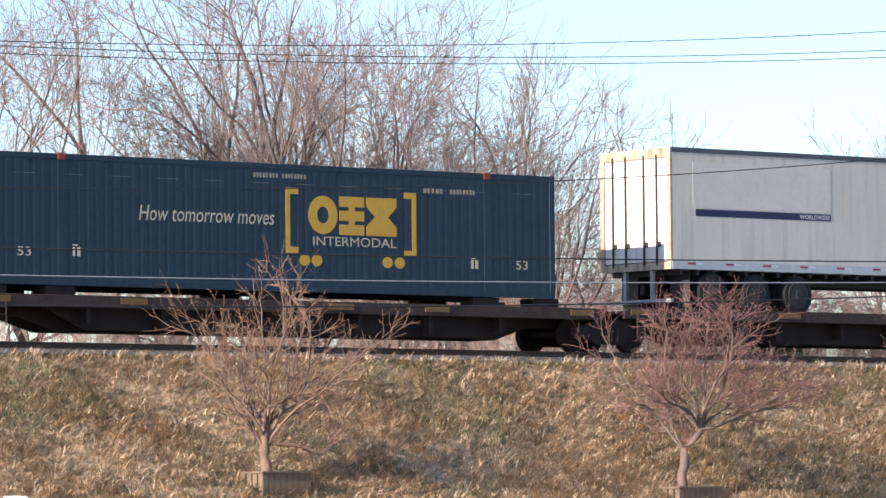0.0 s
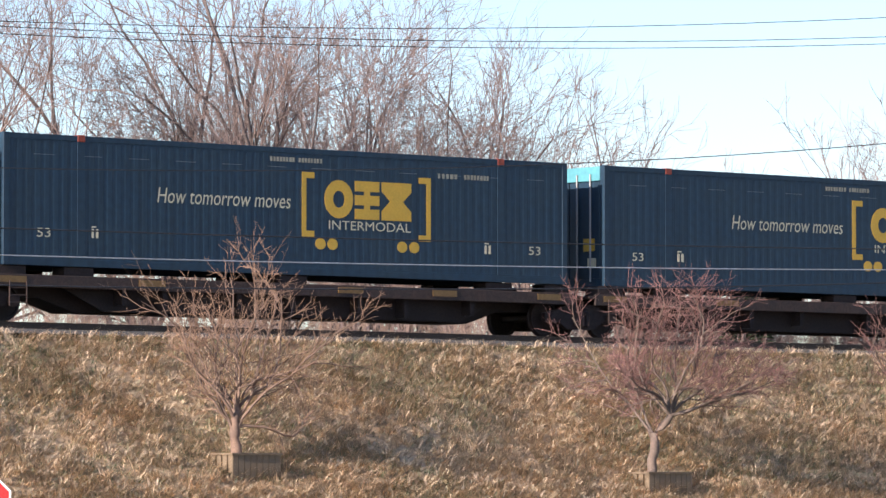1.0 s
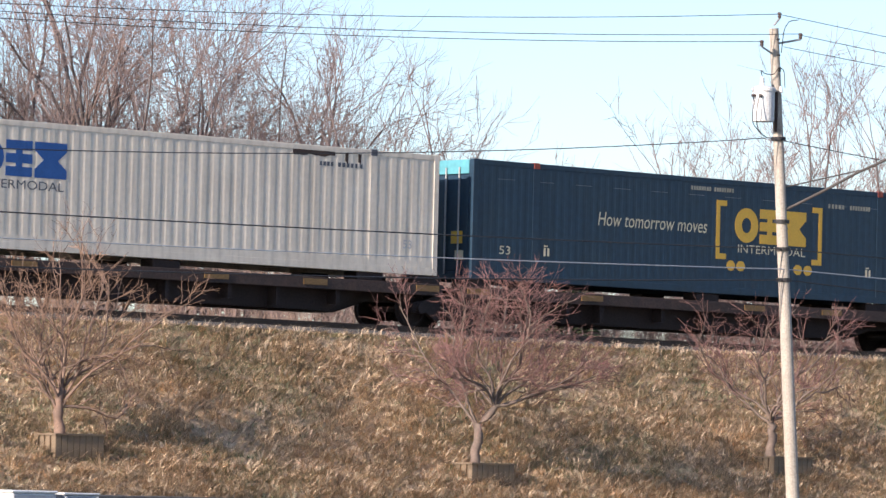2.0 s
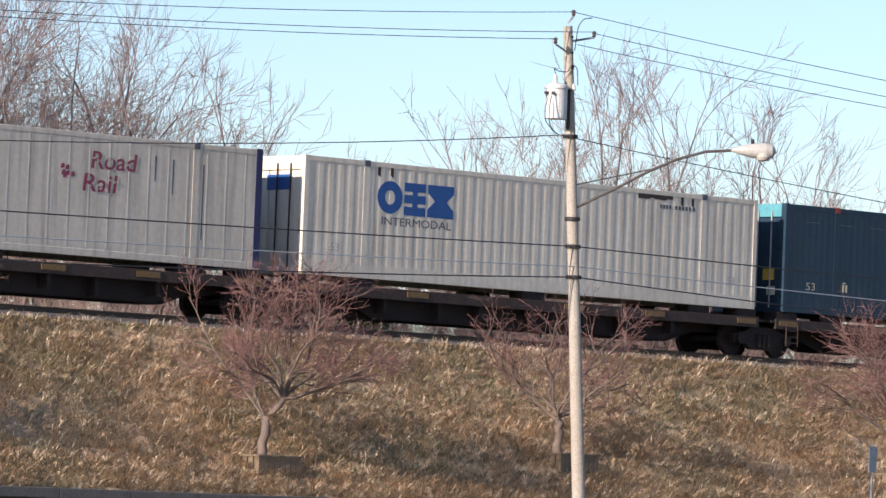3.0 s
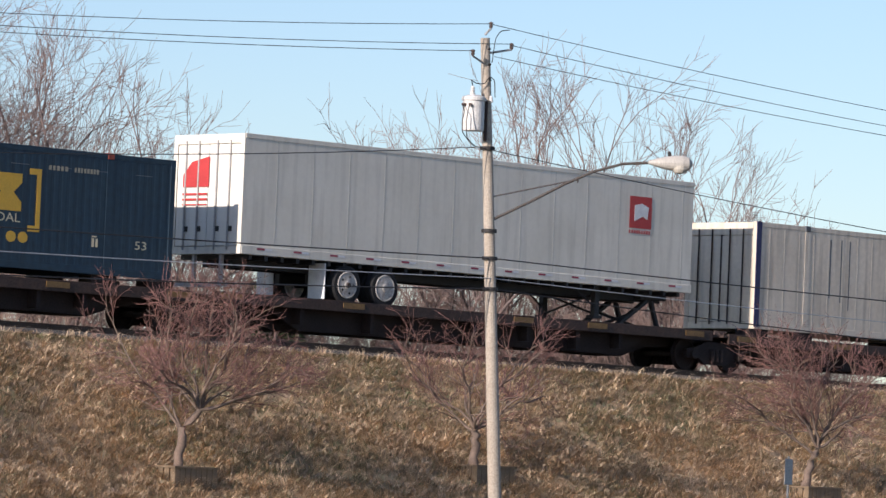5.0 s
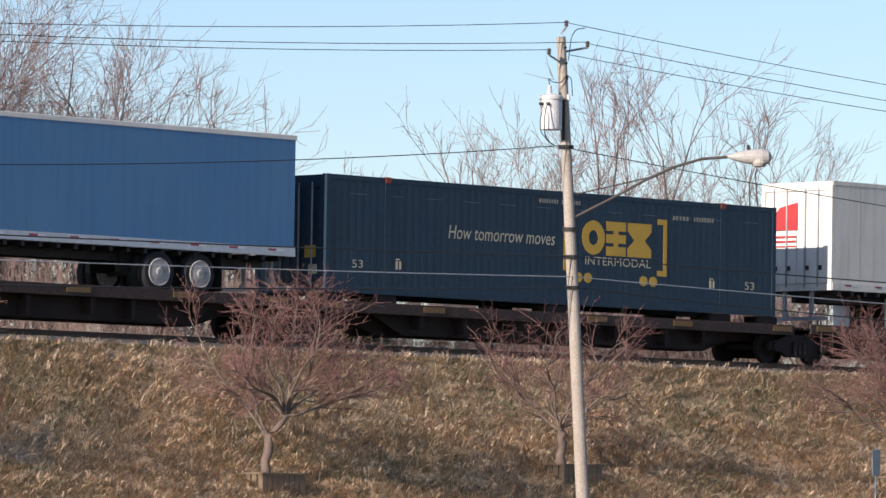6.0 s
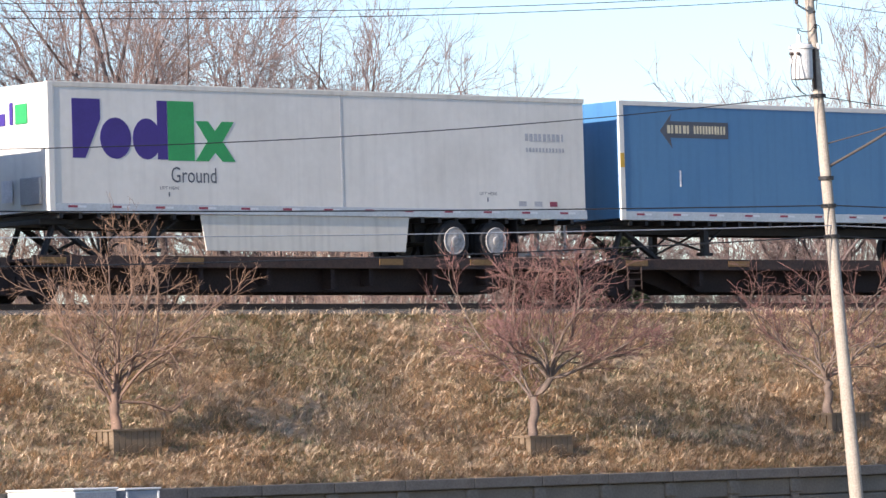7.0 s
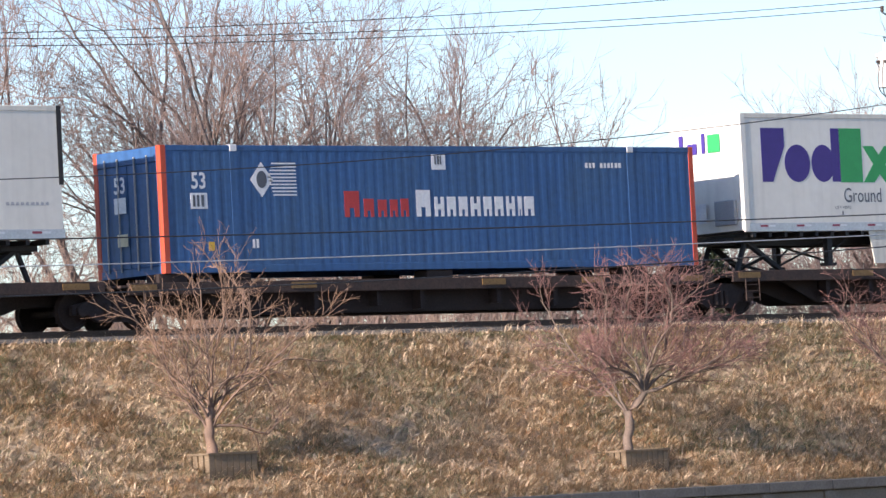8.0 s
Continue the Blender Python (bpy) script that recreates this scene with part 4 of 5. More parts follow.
part("nose_rail", boxes((LONG - 0.10, LONG + 0.02, -0.016, 0.06, 2.0, TOP_T)), BLACK, tr, "black corner post")
bars(14.6, 1.55, 1.2, 0.07, 9, GREY_VINYL, tr, y=-0.004, seed=19)
hitch(XJ, LONG - 0.9, -1)

starts = [XT, XA, XB, XC, XD, XE, XF, XG, XH, XI, XJ]
kinds = [1, 0, 0, 0, 0, 1, 0, 1, 1, 0, 1]
for i, x in enumerate(starts):
    nxt = starts[i + 1] if i + 1 < len(starts) else x - 17.6
    left = (x - (nxt + LONG)) / 2
    prev = starts[i - 1] if i else x + 18.0
    right = (prev - (x + LONG)) / 2
    spine_car(x, left, right, 50 + i, kinds[i])


# ------------------------------------------------------------------ bare trees
def tubes(name, branches, material, parent):
    """One mesh out of many tapered limbs: each is (points n x 3, radii n, sides)."""
    groups = {}
    for p, r, s in branches:
        groups.setdefault((len(p), s), []).append((p, r))
    vs, fs, base = [], [], 0
    for (n, s), lst in groups.items():
        P = np.array([b[0] for b in lst])
        R = np.array([b[1] for b in lst])
        T = np.gradient(P, axis=1)
        T /= np.linalg.norm(T, axis=2, keepdims=True) + 1e-9
        up = np.where(np.abs(T[..., 2:3]) > 0.9, np.array([1.0, 0, 0]), np.array([0, 0, 1.0]))
        U = np.cross(T, up)
        U /= np.linalg.norm(U, axis=2, keepdims=True) + 1e-9
        V = np.cross(T, U)
        a = 2 * np.pi * np.arange(s) / s
        ring = P[:, :, None, :] + R[:, :, None, None] * (np.cos(a)[None, None, :, None] * U[:, :, None, :] + np.sin(a)[None, None, :, None] * V[:, :, None, :])
        m = len(lst)
        vs.append(ring.reshape(-1, 3))
        b, k, j = np.meshgrid(np.arange(m), np.arange(n - 1), np.arange(s), indexing='ij')
        o = base + b * n * s + k * s
        fs.append(np.stack([o + j, o + (j + 1) % s, o + s + (j + 1) % s, o + s + j], -1).reshape(-1, 4))
        base += m * n * s
    vs, fs = np.concatenate(vs), np.concatenate(fs)
    me = bpy.data.meshes.new(name)
    me.vertices.add(len(vs))
    me.vertices.foreach_set("co", vs.ravel())
    me.loops.add(fs.size)
    me.loops.foreach_set("vertex_index", fs.ravel().astype(np.int32))
    me.polygons.add(len(fs))
    me.polygons.foreach_set("loop_start", np.arange(0, fs.size, 4, dtype=np.int32))
    me.polygons.foreach_set("loop_total", np.full(len(fs), 4, dtype=np.int32))
    me.update(calc_edges=True)
    me.materials.append(material)
    ob = new(name, me)
    ob.parent = parent
    return ob


def grow(rng, start, way, length, radius, n, wander, lift):
    """A wandering limb; lift bends it upwards."""
    pts, p, d = [np.array(start)], np.array(start, float), np.array(way, float)
    step = length / (n - 1)
    for i in range(n - 1):
        d = d + rng.normal(0, wander, 3) + np.array([0, 0, lift])
        d /= np.linalg.norm(d)
        p = p + d * step
        pts.append(p.copy())
    return np.array(pts), d


def side_way(rng, d, angle):
    r = rng.normal(0, 1, 3)
    r -= r.dot(d) * d
    r /= np.linalg.norm(r)
    w = d * math.cos(angle) + r * math.sin(angle)
    return w / np.linalg.norm(w)


def bare_tree(name, seed, height, spread, trunks, label, bark, twig, at, levels, tip=0.006, group="bare trees beyond the track", trunk_r=0.2, wander=0.10, lift=0.06, trunk_share=0.3, first_angle=(0.35, 0.8), lean=(0, 0), reach=None, drift=(0, 0)):
    """trunks stems, then for each level (count, length ratio, angle)."""
    rng = np.random.default_rng(seed)
    tree = tagged(new(name), label, "tree", group)
    stems, crown, todo = [], [], []
    for k in range(trunks):
        d = np.array([rng.normal(0, 0.10 + 0.12 * (trunks > 1)) + lean[0], rng.normal(0, 0.10 + 0.12 * (trunks > 1)) + lean[1], 1.0])
        d /= np.linalg.norm(d)
        L = height * trunk_share * rng.uniform(0.8, 1.15)
        r = trunk_r * rng.uniform(0.75, 1.1)
        p, dd = grow(rng, (rng.normal(0, 0.25) * (trunks > 1), rng.normal(0, 0.25) * (trunks > 1), -0.1), d, L, r, 7, 0.06, 0.02)
        stems.append((p, np.linspace(r, r * 0.72, 7), 9))
        todo.append((p, dd, L, r * 0.72, 0))
    while todo:
        p, dd, L, r, lv = todo.pop()
        if lv >= len(levels):
            continue
        cnt, ratio, ang = levels[lv]
        cnt = max(1, int(cnt * rng.uniform(0.8, 1.2) + 0.5))
        for c in range(cnt):
            last = c < 2 and lv < 3
            f = 1.0 if last else rng.uniform(0.35 if lv else 0.55, 1.0)
            i = min(len(p) - 2, int(f * (len(p) - 1)))
            q = p[-1] if last else p[i] + (p[i + 1] - p[i]) * rng.random()
            base_d = p[i + 1] - p[i]
            base_d = base_d / (np.linalg.norm(base_d) + 1e-9)
            w = side_way(rng, base_d, ang * rng.uniform(*((0.4, 0.8) if last else (0.7, 1.3))))
            w[:2] *= spread
            w /= np.linalg.norm(w)
            l2 = L * ratio * rng.uniform(0.65, 1.2)
            r2 = max(tip, r * (0.76 if last else rng.uniform(0.48, 0.68)))
            n = 6 if lv < 2 else (5 if lv == 2 else 4)
            pts, d2 = grow(rng, q, w, l2, r2, n, wander, lift)
            sides = 7 if lv == 0 else 5 if lv == 1 else 3
            rr = np.linspace(r2, max(tip * 0.6, r2 * 0.45), n)
            crown.append((pts, rr, sides))
            todo.append((pts, d2, l2, rr[-1] * 1.15, lv + 1))
    # bring the whole to its true height and reach
    cloud = np.concatenate([b[0] for b in crown])
    kz = height / np.percentile(cloud[:, 2], 99.97)
    kr = reach / np.percentile(np.hypot(cloud[:, 0], cloud[:, 1]), 96) if reach else kz
    kr = kz * min(1.3, max(0.85, kr / kz))
    def fit(p):
        q = p * np.array([kr, kr, kz])
        e = np.clip(q[:, 2:3] / height, 0, 1) ** 2
        q[:, :2] += e * np.array(drift)
        return q
    stems = [(fit(p), r, n_) for p, r, n_ in stems]
    crown = [(fit(p), r, n_) for p, r, n_ in crown]
    trunk = tubes("trunk", stems, bark, tree)
    big = [b for b in crown if b[2] > 3]
    small = [b for b in crown if b[2] == 3]
    tubes("branching", big, bark, tree)
    tubes("crown", small, twig, tree)
    tree.matrix_basis = at
    return tree


def bg(az, dist, z=0.0, turn=0.0, scale=1.0):
    x, y = dist * math.sin(radians(az)), dist * math.cos(radians(az))
    return pose(x, y, z, 0, 0, turn) @ Matrix.Diagonal((scale, scale, scale, 1))


FAN = [(5, 1.0, 0.66), (4, 0.8, 0.6), (5, 0.64, 0.6), (5, 0.58, 0.62), (3, 0.55, 0.65)]
WHIP = [(4, 1.1, 0.32), (5, 0.7, 0.42), (5, 0.55, 0.5), (3, 0.5, 0.6)]
OPEN_FAN = [(5, 1.0, 0.5), (4, 0.8, 0.48), (4, 0.65, 0.5), (5, 0.58, 0.5), (3, 0.55, 0.55)]
TALL = "tall leafless tree with dark forked limbs and pale twigs"
protos = []
for i, (h, az, dist, reach, drift, stems) in enumerate(((22, 35.0, 150, 10.5, (0, 0), 2), (21, 37.0, 153, 10, (0, 0), 3), (19.5, 38.7, 152, 9, (0.6, -0.5), 2), (15.2, 39.8, 150, 6.0, (1.0, -0.8), 3))):
    protos.append(bare_tree("bare_tree", 100 + i, h, 1.0, stems, TALL, BARK, TWIG, bg(az, dist), FAN, tip=0.0095, trunk_r=0.34, wander=0.15, lift=0.03, trunk_share=0.24, reach=reach, drift=drift))
open_fan = bare_tree("bare_tree", 143, 15.5, 1.0, 4, "leafless tree with an open fan of upright limbs", BARK, TWIG, bg(46.35, 156), OPEN_FAN, tip=0.0095, trunk_r=0.28, wander=0.13, lift=0.035, trunk_share=0.2, reach=6.0)
whips = [bare_tree("bare_sapling", 161 + i, 10.5, 1.0, 4, "thicket sapling with many upright tan shoots", TWIG, SHOOT, bg(az, 143), WHIP, group="saplings beyond the track", tip=0.007, trunk_r=0.08, wander=0.08, lift=0.05, trunk_share=0.28, reach=3.2)
         for i, az in enumerate((35.9, 38.6))]
for proto, az, dist, turn, sc in ((protos[1], 33.0, 152, 20, 1.0), (protos[2], 36.3, 160, 200, 1.0), (protos[1], 39.5, 160, 300, 0.84), (protos[2], 40.0, 166, 120, 0.86), (protos[0], 37.9, 168, 250, 0.9), (protos[3], 40.8, 152, 350, 0.97), (protos[3], 41.35, 156, 20, 0.86),
                                  (open_fan, 45.25, 157, 80, 1.02), (open_fan, 45.8, 160, 300, 0.95), (open_fan, 44.35, 158, 150, 0.86), (open_fan, 43.75, 160, 250, 0.90), (open_fan, 46.8, 160, 110, 0.96), (open_fan, 47.4, 157, 210, 0.88), (open_fan, 48.0, 160, 290, 0.76), (open_fan, 49.2, 165, 20, 0.6), (open_fan, 51.0, 170, 130, 0.7)):
    copy_thing(proto, bg(az, dist, 0, turn)).scale = (sc, sc, sc)
rnd = random.Random(77)
for k in range(4):
    sc = rnd.uniform(0.85, 1.1) * (1.0 if k < 4 else 0.85)
    copy_thing(whips[k % 2], bg(34.2 + 1.75 * k + rnd.uniform(-0.25, 0.25), rnd.uniform(138, 148), 0, rnd.uniform(0, 360))).scale = (sc, sc, sc)


def conifer(at, height, seed):
    rng = np.random.default_rng(seed)
    tree = tagged(new("conifer_tree"), "dark green conifer standing beyond the railway track", "tree")
    tubes("trunk", [(np.array([[0, 0, z] for z in frange(0, height, 6)]), np.linspace(0.16, 0.02, 6), 8)], BARK, tree)
    limbs, needles = [], []
    for i in range(90):
        z = height * rng.uniform(0.08, 0.98)
        L = (1 - z / height) * height * 0.27 + 0.15
        a = rng.uniform(0, 2 * math.pi)
        d = np.array([math.cos(a), math.sin(a), 0.12])
        p, dd = grow(rng, (0, 0, z), d, L, 0.03, 5, 0.05, -0.05)
        limbs.append((p, np.linspace(0.03, 0.008, 5), 4))
        for k in range(26):
            q = p[rng.integers(1, 5)] + rng.normal(0, 0.08, 3)
            w = d + rng.normal(0, 0.5, 3)
            n_, _ = grow(rng, q, w / np.linalg.norm(w), rng.uniform(0.15, 0.35), 0.02, 3, 0.1, -0.08)
            needles.append((n_, np.array([0.03, 0.035, 0.008]), 3))
    tubes("boughs", limbs, BARK, tree)
    tubes("crown", needles, NEEDLE, tree)
    tree.matrix_basis = at
    return tree


conifer(bg(42.55, 150), 8.3, 5)
conifer(bg(42.25, 154), 8.0, 6)

# ------------------------------------------------------------------ planters and their small trees
def planter(x, y, w, dpt, top):
    """A square box of upright planks set into the bank; x, y is the near left corner."""
    base = slope_z(x + w / 2, y) - 0.25
    p = tagged(new("planter_box"), "weathered square wooden plank planter set into the grassy bank", "planter", "planters on the bank")
    h = top - base
    n = 8
    bw = w / n
    bm = boxes((0.004, bw - 0.004, 0, 0.045, 0, h), bevel=0.006)
    first = part("plank", bm, PLANK, p)
    for i in range(n):
        for yy in (0, dpt - 0.045):
            if i or yy:
                share("plank", first, p, pose(i * bw, yy, 0))
    for i in range(n):
        share("plank", first, p, pose(0.045, i * dpt / n, 0, 0, 0, 90))
        share("plank", first, p, pose(w, i * dpt / n, 0, 0, 0, 90))
    part("rim_board", boxes((-0.03, w + 0.03, -0.03, 0.06, h, h + 0.04), (-0.03, w + 0.03, dpt - 0.06, dpt + 0.03, h, h + 0.04), (-0.03, 0.06, 0.06, dpt - 0.06, h, h + 0.04), (w - 0.06, w + 0.03, 0.06, dpt - 0.06, h, h + 0.04)), PLANK, p)
    part("soil_fill", boxes((0.05, w - 0.05, 0.05, dpt - 0.05, 0.05, h - 0.06)), SOIL, p)
    p.matrix_basis = pose(x, y, base)
    return base + h - 0.06


PL = [(62.05, 83.12, EYE + 0.775), (72.90, 82.48, EYE + 0.395), (82.88, 83.18, EYE + 0.73), (94.26, 82.92, EYE + 0.575)]
def unit_way(v):
    return v / (np.linalg.norm(v) + 1e-9)


def ornamental_tree(at, seed, trunk, limbs, size, seconds, twigs, twig_mat, label, thick, bark, droop):
    """trunk: (lean, height) of its bends; limbs: (height, azimuth, climb, length, curl); size: reach to both sides and height."""
    rng = np.random.default_rng(seed)
    tree = tagged(new("ornamental_tree"), label, "tree", "ornamental trees on the bank")
    tp = np.array([(x, 0.0, z) for x, z in trunk])
    k = np.linspace(0, len(tp) - 1, 9)
    tp = np.stack([np.interp(k, np.arange(len(tp)), tp[:, c]) for c in range(3)], 1)
    tp[1:-1] += rng.normal(0, 0.03, (7, 3)) * np.array([1, 1, 0])
    wood, fine = [], []
    for z0, az, el, L, curl in limbs:
        az, el = radians(az + rng.uniform(-8, 8)), radians(el)
        d = np.array([math.cos(az) * math.cos(el), math.sin(az) * math.cos(el), math.sin(el)])
        start = np.array([np.interp(z0, tp[:, 2], tp[:, c]) for c in range(3)])
        p, _ = grow(rng, start, d, L, 0.05, 11, 0.20, curl)
        r = np.linspace(0.044, 0.011, 11) * thick * min(1.0, 0.55 + L / 6)
        wood.append((p, r, 7))
        for j in range(seconds):
            f = 10 * (0.12 + 0.86 * (j + rng.random()) / seconds)
            a = min(9, int(f))
            q = p[a] + (p[a + 1] - p[a]) * (f - a)
            w = unit_way(side_way(rng, unit_way(p[a + 1] - p[a]), rng.uniform(0.4, 1.0)) + np.array([0, 0, rng.uniform(0.0, 0.35)]))
            p2, _ = grow(rng, q, w, L * rng.uniform(0.22, 0.46) * (1.1 - 0.04 * f), 0.02, 7, 0.17, rng.uniform(-droop, 0.05))
            wood.append((p2, np.linspace(min(0.019 * thick, r[a] * 0.65), 0.0065 * thick, 7), 5))
            for _ in range(twigs):
                g = rng.uniform(0.1, 1.0) * 6
                b = min(5, int(g))
                q3 = p2[b] + (p2[b + 1] - p2[b]) * (g - b)
                w3 = unit_way(side_way(rng, unit_way(p2[b + 1] - p2[b]), rng.uniform(0.35, 1.0)) + np.array([0, 0, 0.25]))
                p3, _ = grow(rng, q3, w3, rng.uniform(0.3, 0.95), 0.01, 5, 0.15, rng.uniform(-droop, 0.04))
                fine.append((p3, np.linspace(0.0075, 0.0038, 5) * thick, 3))
                for _ in range(2):
                    c = rng.integers(1, 4)
                    p4, _ = grow(rng, p3[c], side_way(rng, unit_way(p3[c + 1] - p3[c]), rng.uniform(0.5, 1.1)), rng.uniform(0.12, 0.4), 0.01, 4, 0.2, 0.02)
                    fine.append((p4, np.linspace(0.0055, 0.0035, 4) * thick, 3))
    # bring the crown to its true reach and height
    cloud = np.concatenate([b[0] for b in fine])
    kl, kr, kz = size[0] / -np.percentile(cloud[:, 0], 0.5), size[1] / np.percentile(cloud[:, 0], 99.5), size[2] / np.percentile(cloud[:, 2], 98.8)
    def fit(p):
        p = p.copy()
        k = 1 / (1 + np.exp(-p[:, 0] / 0.4))
        p[:, 0] *= kl + (kr - kl) * k
        p[:, 1] *= (kl + kr) / 2
        e = np.clip((p[:, 2] - tp[-1, 2] * 0.6) / tp[-1, 2], 0, 1)
        p[:, 2] *= 1 + (kz - 1) * e
        return p
    tubes("trunk", [(fit(tp), np.array([0.16, 0.125, 0.11, 0.105, 0.105, 0.095, 0.09, 0.085, 0.07]) * rng.uniform(0.88, 1.12, 9), 10)], bark, tree)
    tubes("branching", [(fit(p), r, n) for p, r, n in wood], bark, tree)
    tubes("crown", [(fit(p), r, n) for p, r, n in fine], twig_mat, tree)
    tree.matrix_basis = at
    return tree


# local x runs along the street side of the bank
SMALL = [dict(trunk=((0, -0.05), (-0.04, 0.35), (-0.08, 0.75), (-0.02, 1.1)), size=(2.15, 3.1, 4.45), seconds=9, twigs=5, tw=TAN_TWIG, bark=TAN_BARK, thick=0.82, droop=0.02,
              limbs=((0.7, 178, 32, 2.5, 0.05), (0.5, 170, 58, 3.8, 0.02), (0.9, 160, 66, 3.7, 0.01), (1.0, 100, 82, 4.2, 0.0), (0.6, 200, 80, 4.4, 0.0), (1.05, 40, 74, 4.1, -0.02), (0.75, 20, 62, 4.2, -0.02),
                     (0.5, 355, 50, 4.1, 0.0), (0.65, 5, 24, 2.6, 0.05), (0.8, 300, 70, 3.9, -0.02), (1.05, 270, 65, 2.8, 0.0), (1.05, 90, 62, 2.8, 0.0), (1.05, 340, 76, 3.9, -0.02))),
         dict(trunk=((0, -0.05), (0.06, 0.5), (0.18, 1.0), (0.46, 1.42)), size=(2.1, 3.2, 4.35), seconds=11, twigs=9, tw=RED_TWIG, bark=CHERRY_BARK, thick=0.85, droop=0.05,
              limbs=((0.65, 168, 76, 4.2, 0.0), (0.9, 185, 66, 3.6, 0.0), (1.4, 165, 66, 3.3, 0.0), (1.4, 110, 74, 3.2, -0.01), (1.42, 8, 10, 2.7, 0.01), (1.40, 350, 16, 2.9, 0.03), (1.42, 20, 52, 3.4, -0.03),
                     (1.42, 60, 74, 3.3, -0.02), (1.4, 270, 62, 2.8, -0.02), (1.42, 330, 58, 3.4, -0.04), (1.42, 0, 70, 3.5, -0.04), (1.42, 200, 76, 3.2, 0.0))),
         dict(trunk=((0, -0.05), (-0.02, 0.4), (0.02, 0.75), (0.0, 1.0)), size=(2.0, 2.2, 3.7), seconds=8, twigs=6, tw=RED_TWIG, bark=CHERRY_BARK, thick=0.85, droop=0.03,
              limbs=((0.9, 175, 34, 2.6, 0.04), (0.95, 150, 58, 3.0, 0.02), (1.0, 100, 70, 3.0, 0.0), (1.0, 60, 64, 3.0, 0.0), (0.95, 10, 38, 2.6, 0.04), (0.95, 340, 58, 3.0, 0.0), (0.95, 270, 55, 2.6, 0.0), (1.0, 200, 66, 3.0, 0.0), (1.0, 30, 76, 3.0, 0.0))),
         dict(trunk=((0, -0.05), (0.06, 0.4), (0.16, 0.8), (0.30, 1.1)), size=(2.5, 2.6, 4.1), seconds=11, twigs=9, tw=RED_TWIG, bark=CHERRY_BARK, thick=0.85, droop=0.03,
              limbs=((0.9, 178, 42, 3.0, 0.0), (1.05, 165, 62, 3.4, 0.0), (1.1, 120, 70, 3.3, 0.0), (1.1, 70, 72, 3.3, 0.0), (1.1, 10, 14, 2.6, 0.06), (1.1, 350, 42, 3.1, 0.0), (1.1, 30, 62, 3.3, -0.01), (1.1, 270, 55, 2.8, 0.0), (1.1, 220, 66, 3.0, 0.0), (1.1, 310, 68, 3.2, 0.0)))]
for i, (x, y, top) in enumerate(PL):
    z = planter(x, y, 1.25, 1.6, top)
    q = SMALL[i]
    ornamental_tree(pose(x + (0.65, 0.67, 0.58, 0.66)[i], y + 0.7, z, 0, 0, -41), 300 + i, q["trunk"], q["limbs"], q["size"], q["seconds"], q["twigs"], q["tw"],
                    "small bare ornamental tree with fine reddish twigs in planter" if i else "small bare ornamental tree with open tan branches in planter", q["thick"], q["bark"], q["droop"])

# ------------------------------------------------------------------ retaining wall
wall = tagged(new("wall_retaining"), "grey-brown concrete crib retaining wall at the foot of the bank", "wall", kind="structure")
part("wall_core", boxes((0, 130, 0.12, 0.5, 0, WALL_TOP - 0.08)), CAP, wall, at=pose(20, WALL_Y - 0.3, 0))
post0 = cap0 = panel0 = None
N = 60
for i in range(N):
    x = 22 + i * 1.925
    dz = fall(x) * 0.5
    if post0 is None:
        bm = boxes((-0.12, 0.12, -0.05, 0.12, 0.0, WALL_TOP - 0.55), (-0.17, 0.17, -0.08, 0.12, WALL_TOP - 0.55, WALL_TOP - 0.22), bevel=0.03)
        post0 = part("crib_post", bm, CONCRETE, wall)
        cap0 = part("cap_stone", boxes((0.004, 1.921, -0.14, 0.42, WALL_TOP - 0.22, WALL_TOP), bevel=0.015), CAP, wall)
        panel0 = part("wall_panel", boxes((0.13, 1.80, 0.0, 0.13, WALL_TOP - 0.60, WALL_TOP - 0.235), bevel=0.012), CONCRETE, wall)
        low0 = part("wall_panel", boxes((0.13, 1.80, 0.0, 0.13, 0.0, WALL_TOP - 0.63), bevel=0.012), CONCRETE, wall)
        for o in (post0, cap0, panel0, low0):
            o.matrix_basis = pose(x, WALL_Y - 0.3, dz)
    else:
        for nm, o in (("crib_post", post0), ("cap_stone", cap0), ("wall_panel", panel0), ("wall_panel", low0)):
            share(nm, o, wall, pose(x, WALL_Y - 0.3, dz))

# ------------------------------------------------------------------ utility pole, lamp, wires
POLE = (80.15, 80.3)
pole = tagged(new("utility_pole"), "weathered wooden utility pole with transformer, insulators and lamp arm", "utility pole")
bm = bmesh.new()
rod(bm, (0.62, 0, -0.3), (-0.42, 0, 11.95), 0.160, 0.105, 16)
part("shaft", bm, POLE_WOOD, pole)
pole.matrix_basis = pose(POLE[0], POLE[1], 0)


def pole_x(z):
    return 0.62 - 1.04 * (z + 0.3) / 12.25


bm = bmesh.new()
lathe(bm, [(0.20, 9.83), (0.245, 9.83), (0.25, 9.87), (0.25, 10.50), (0.275, 10.51), (0.275, 10.57), (0.255, 10.60), (0.12, 10.64), (0.0, 10.65)], (0, 0, 0), 24, 'z')
tank = part("transformer_tank", bm, TANK, pole, "pale grey transformer tank", at=pose(pole_x(10.2) - 0.43, 0.0, 0.0))
bm = bmesh.new()
lathe(bm, [(0.06, 10.62), (0.065, 10.68), (0.045, 10.69), (0.06, 10.74), (0.04, 10.75), (0.05, 10.80), (0.02, 10.84)], (-0.07, -0.02, 0), 12, 'z')
part("bushing", bm, TANK, tank)
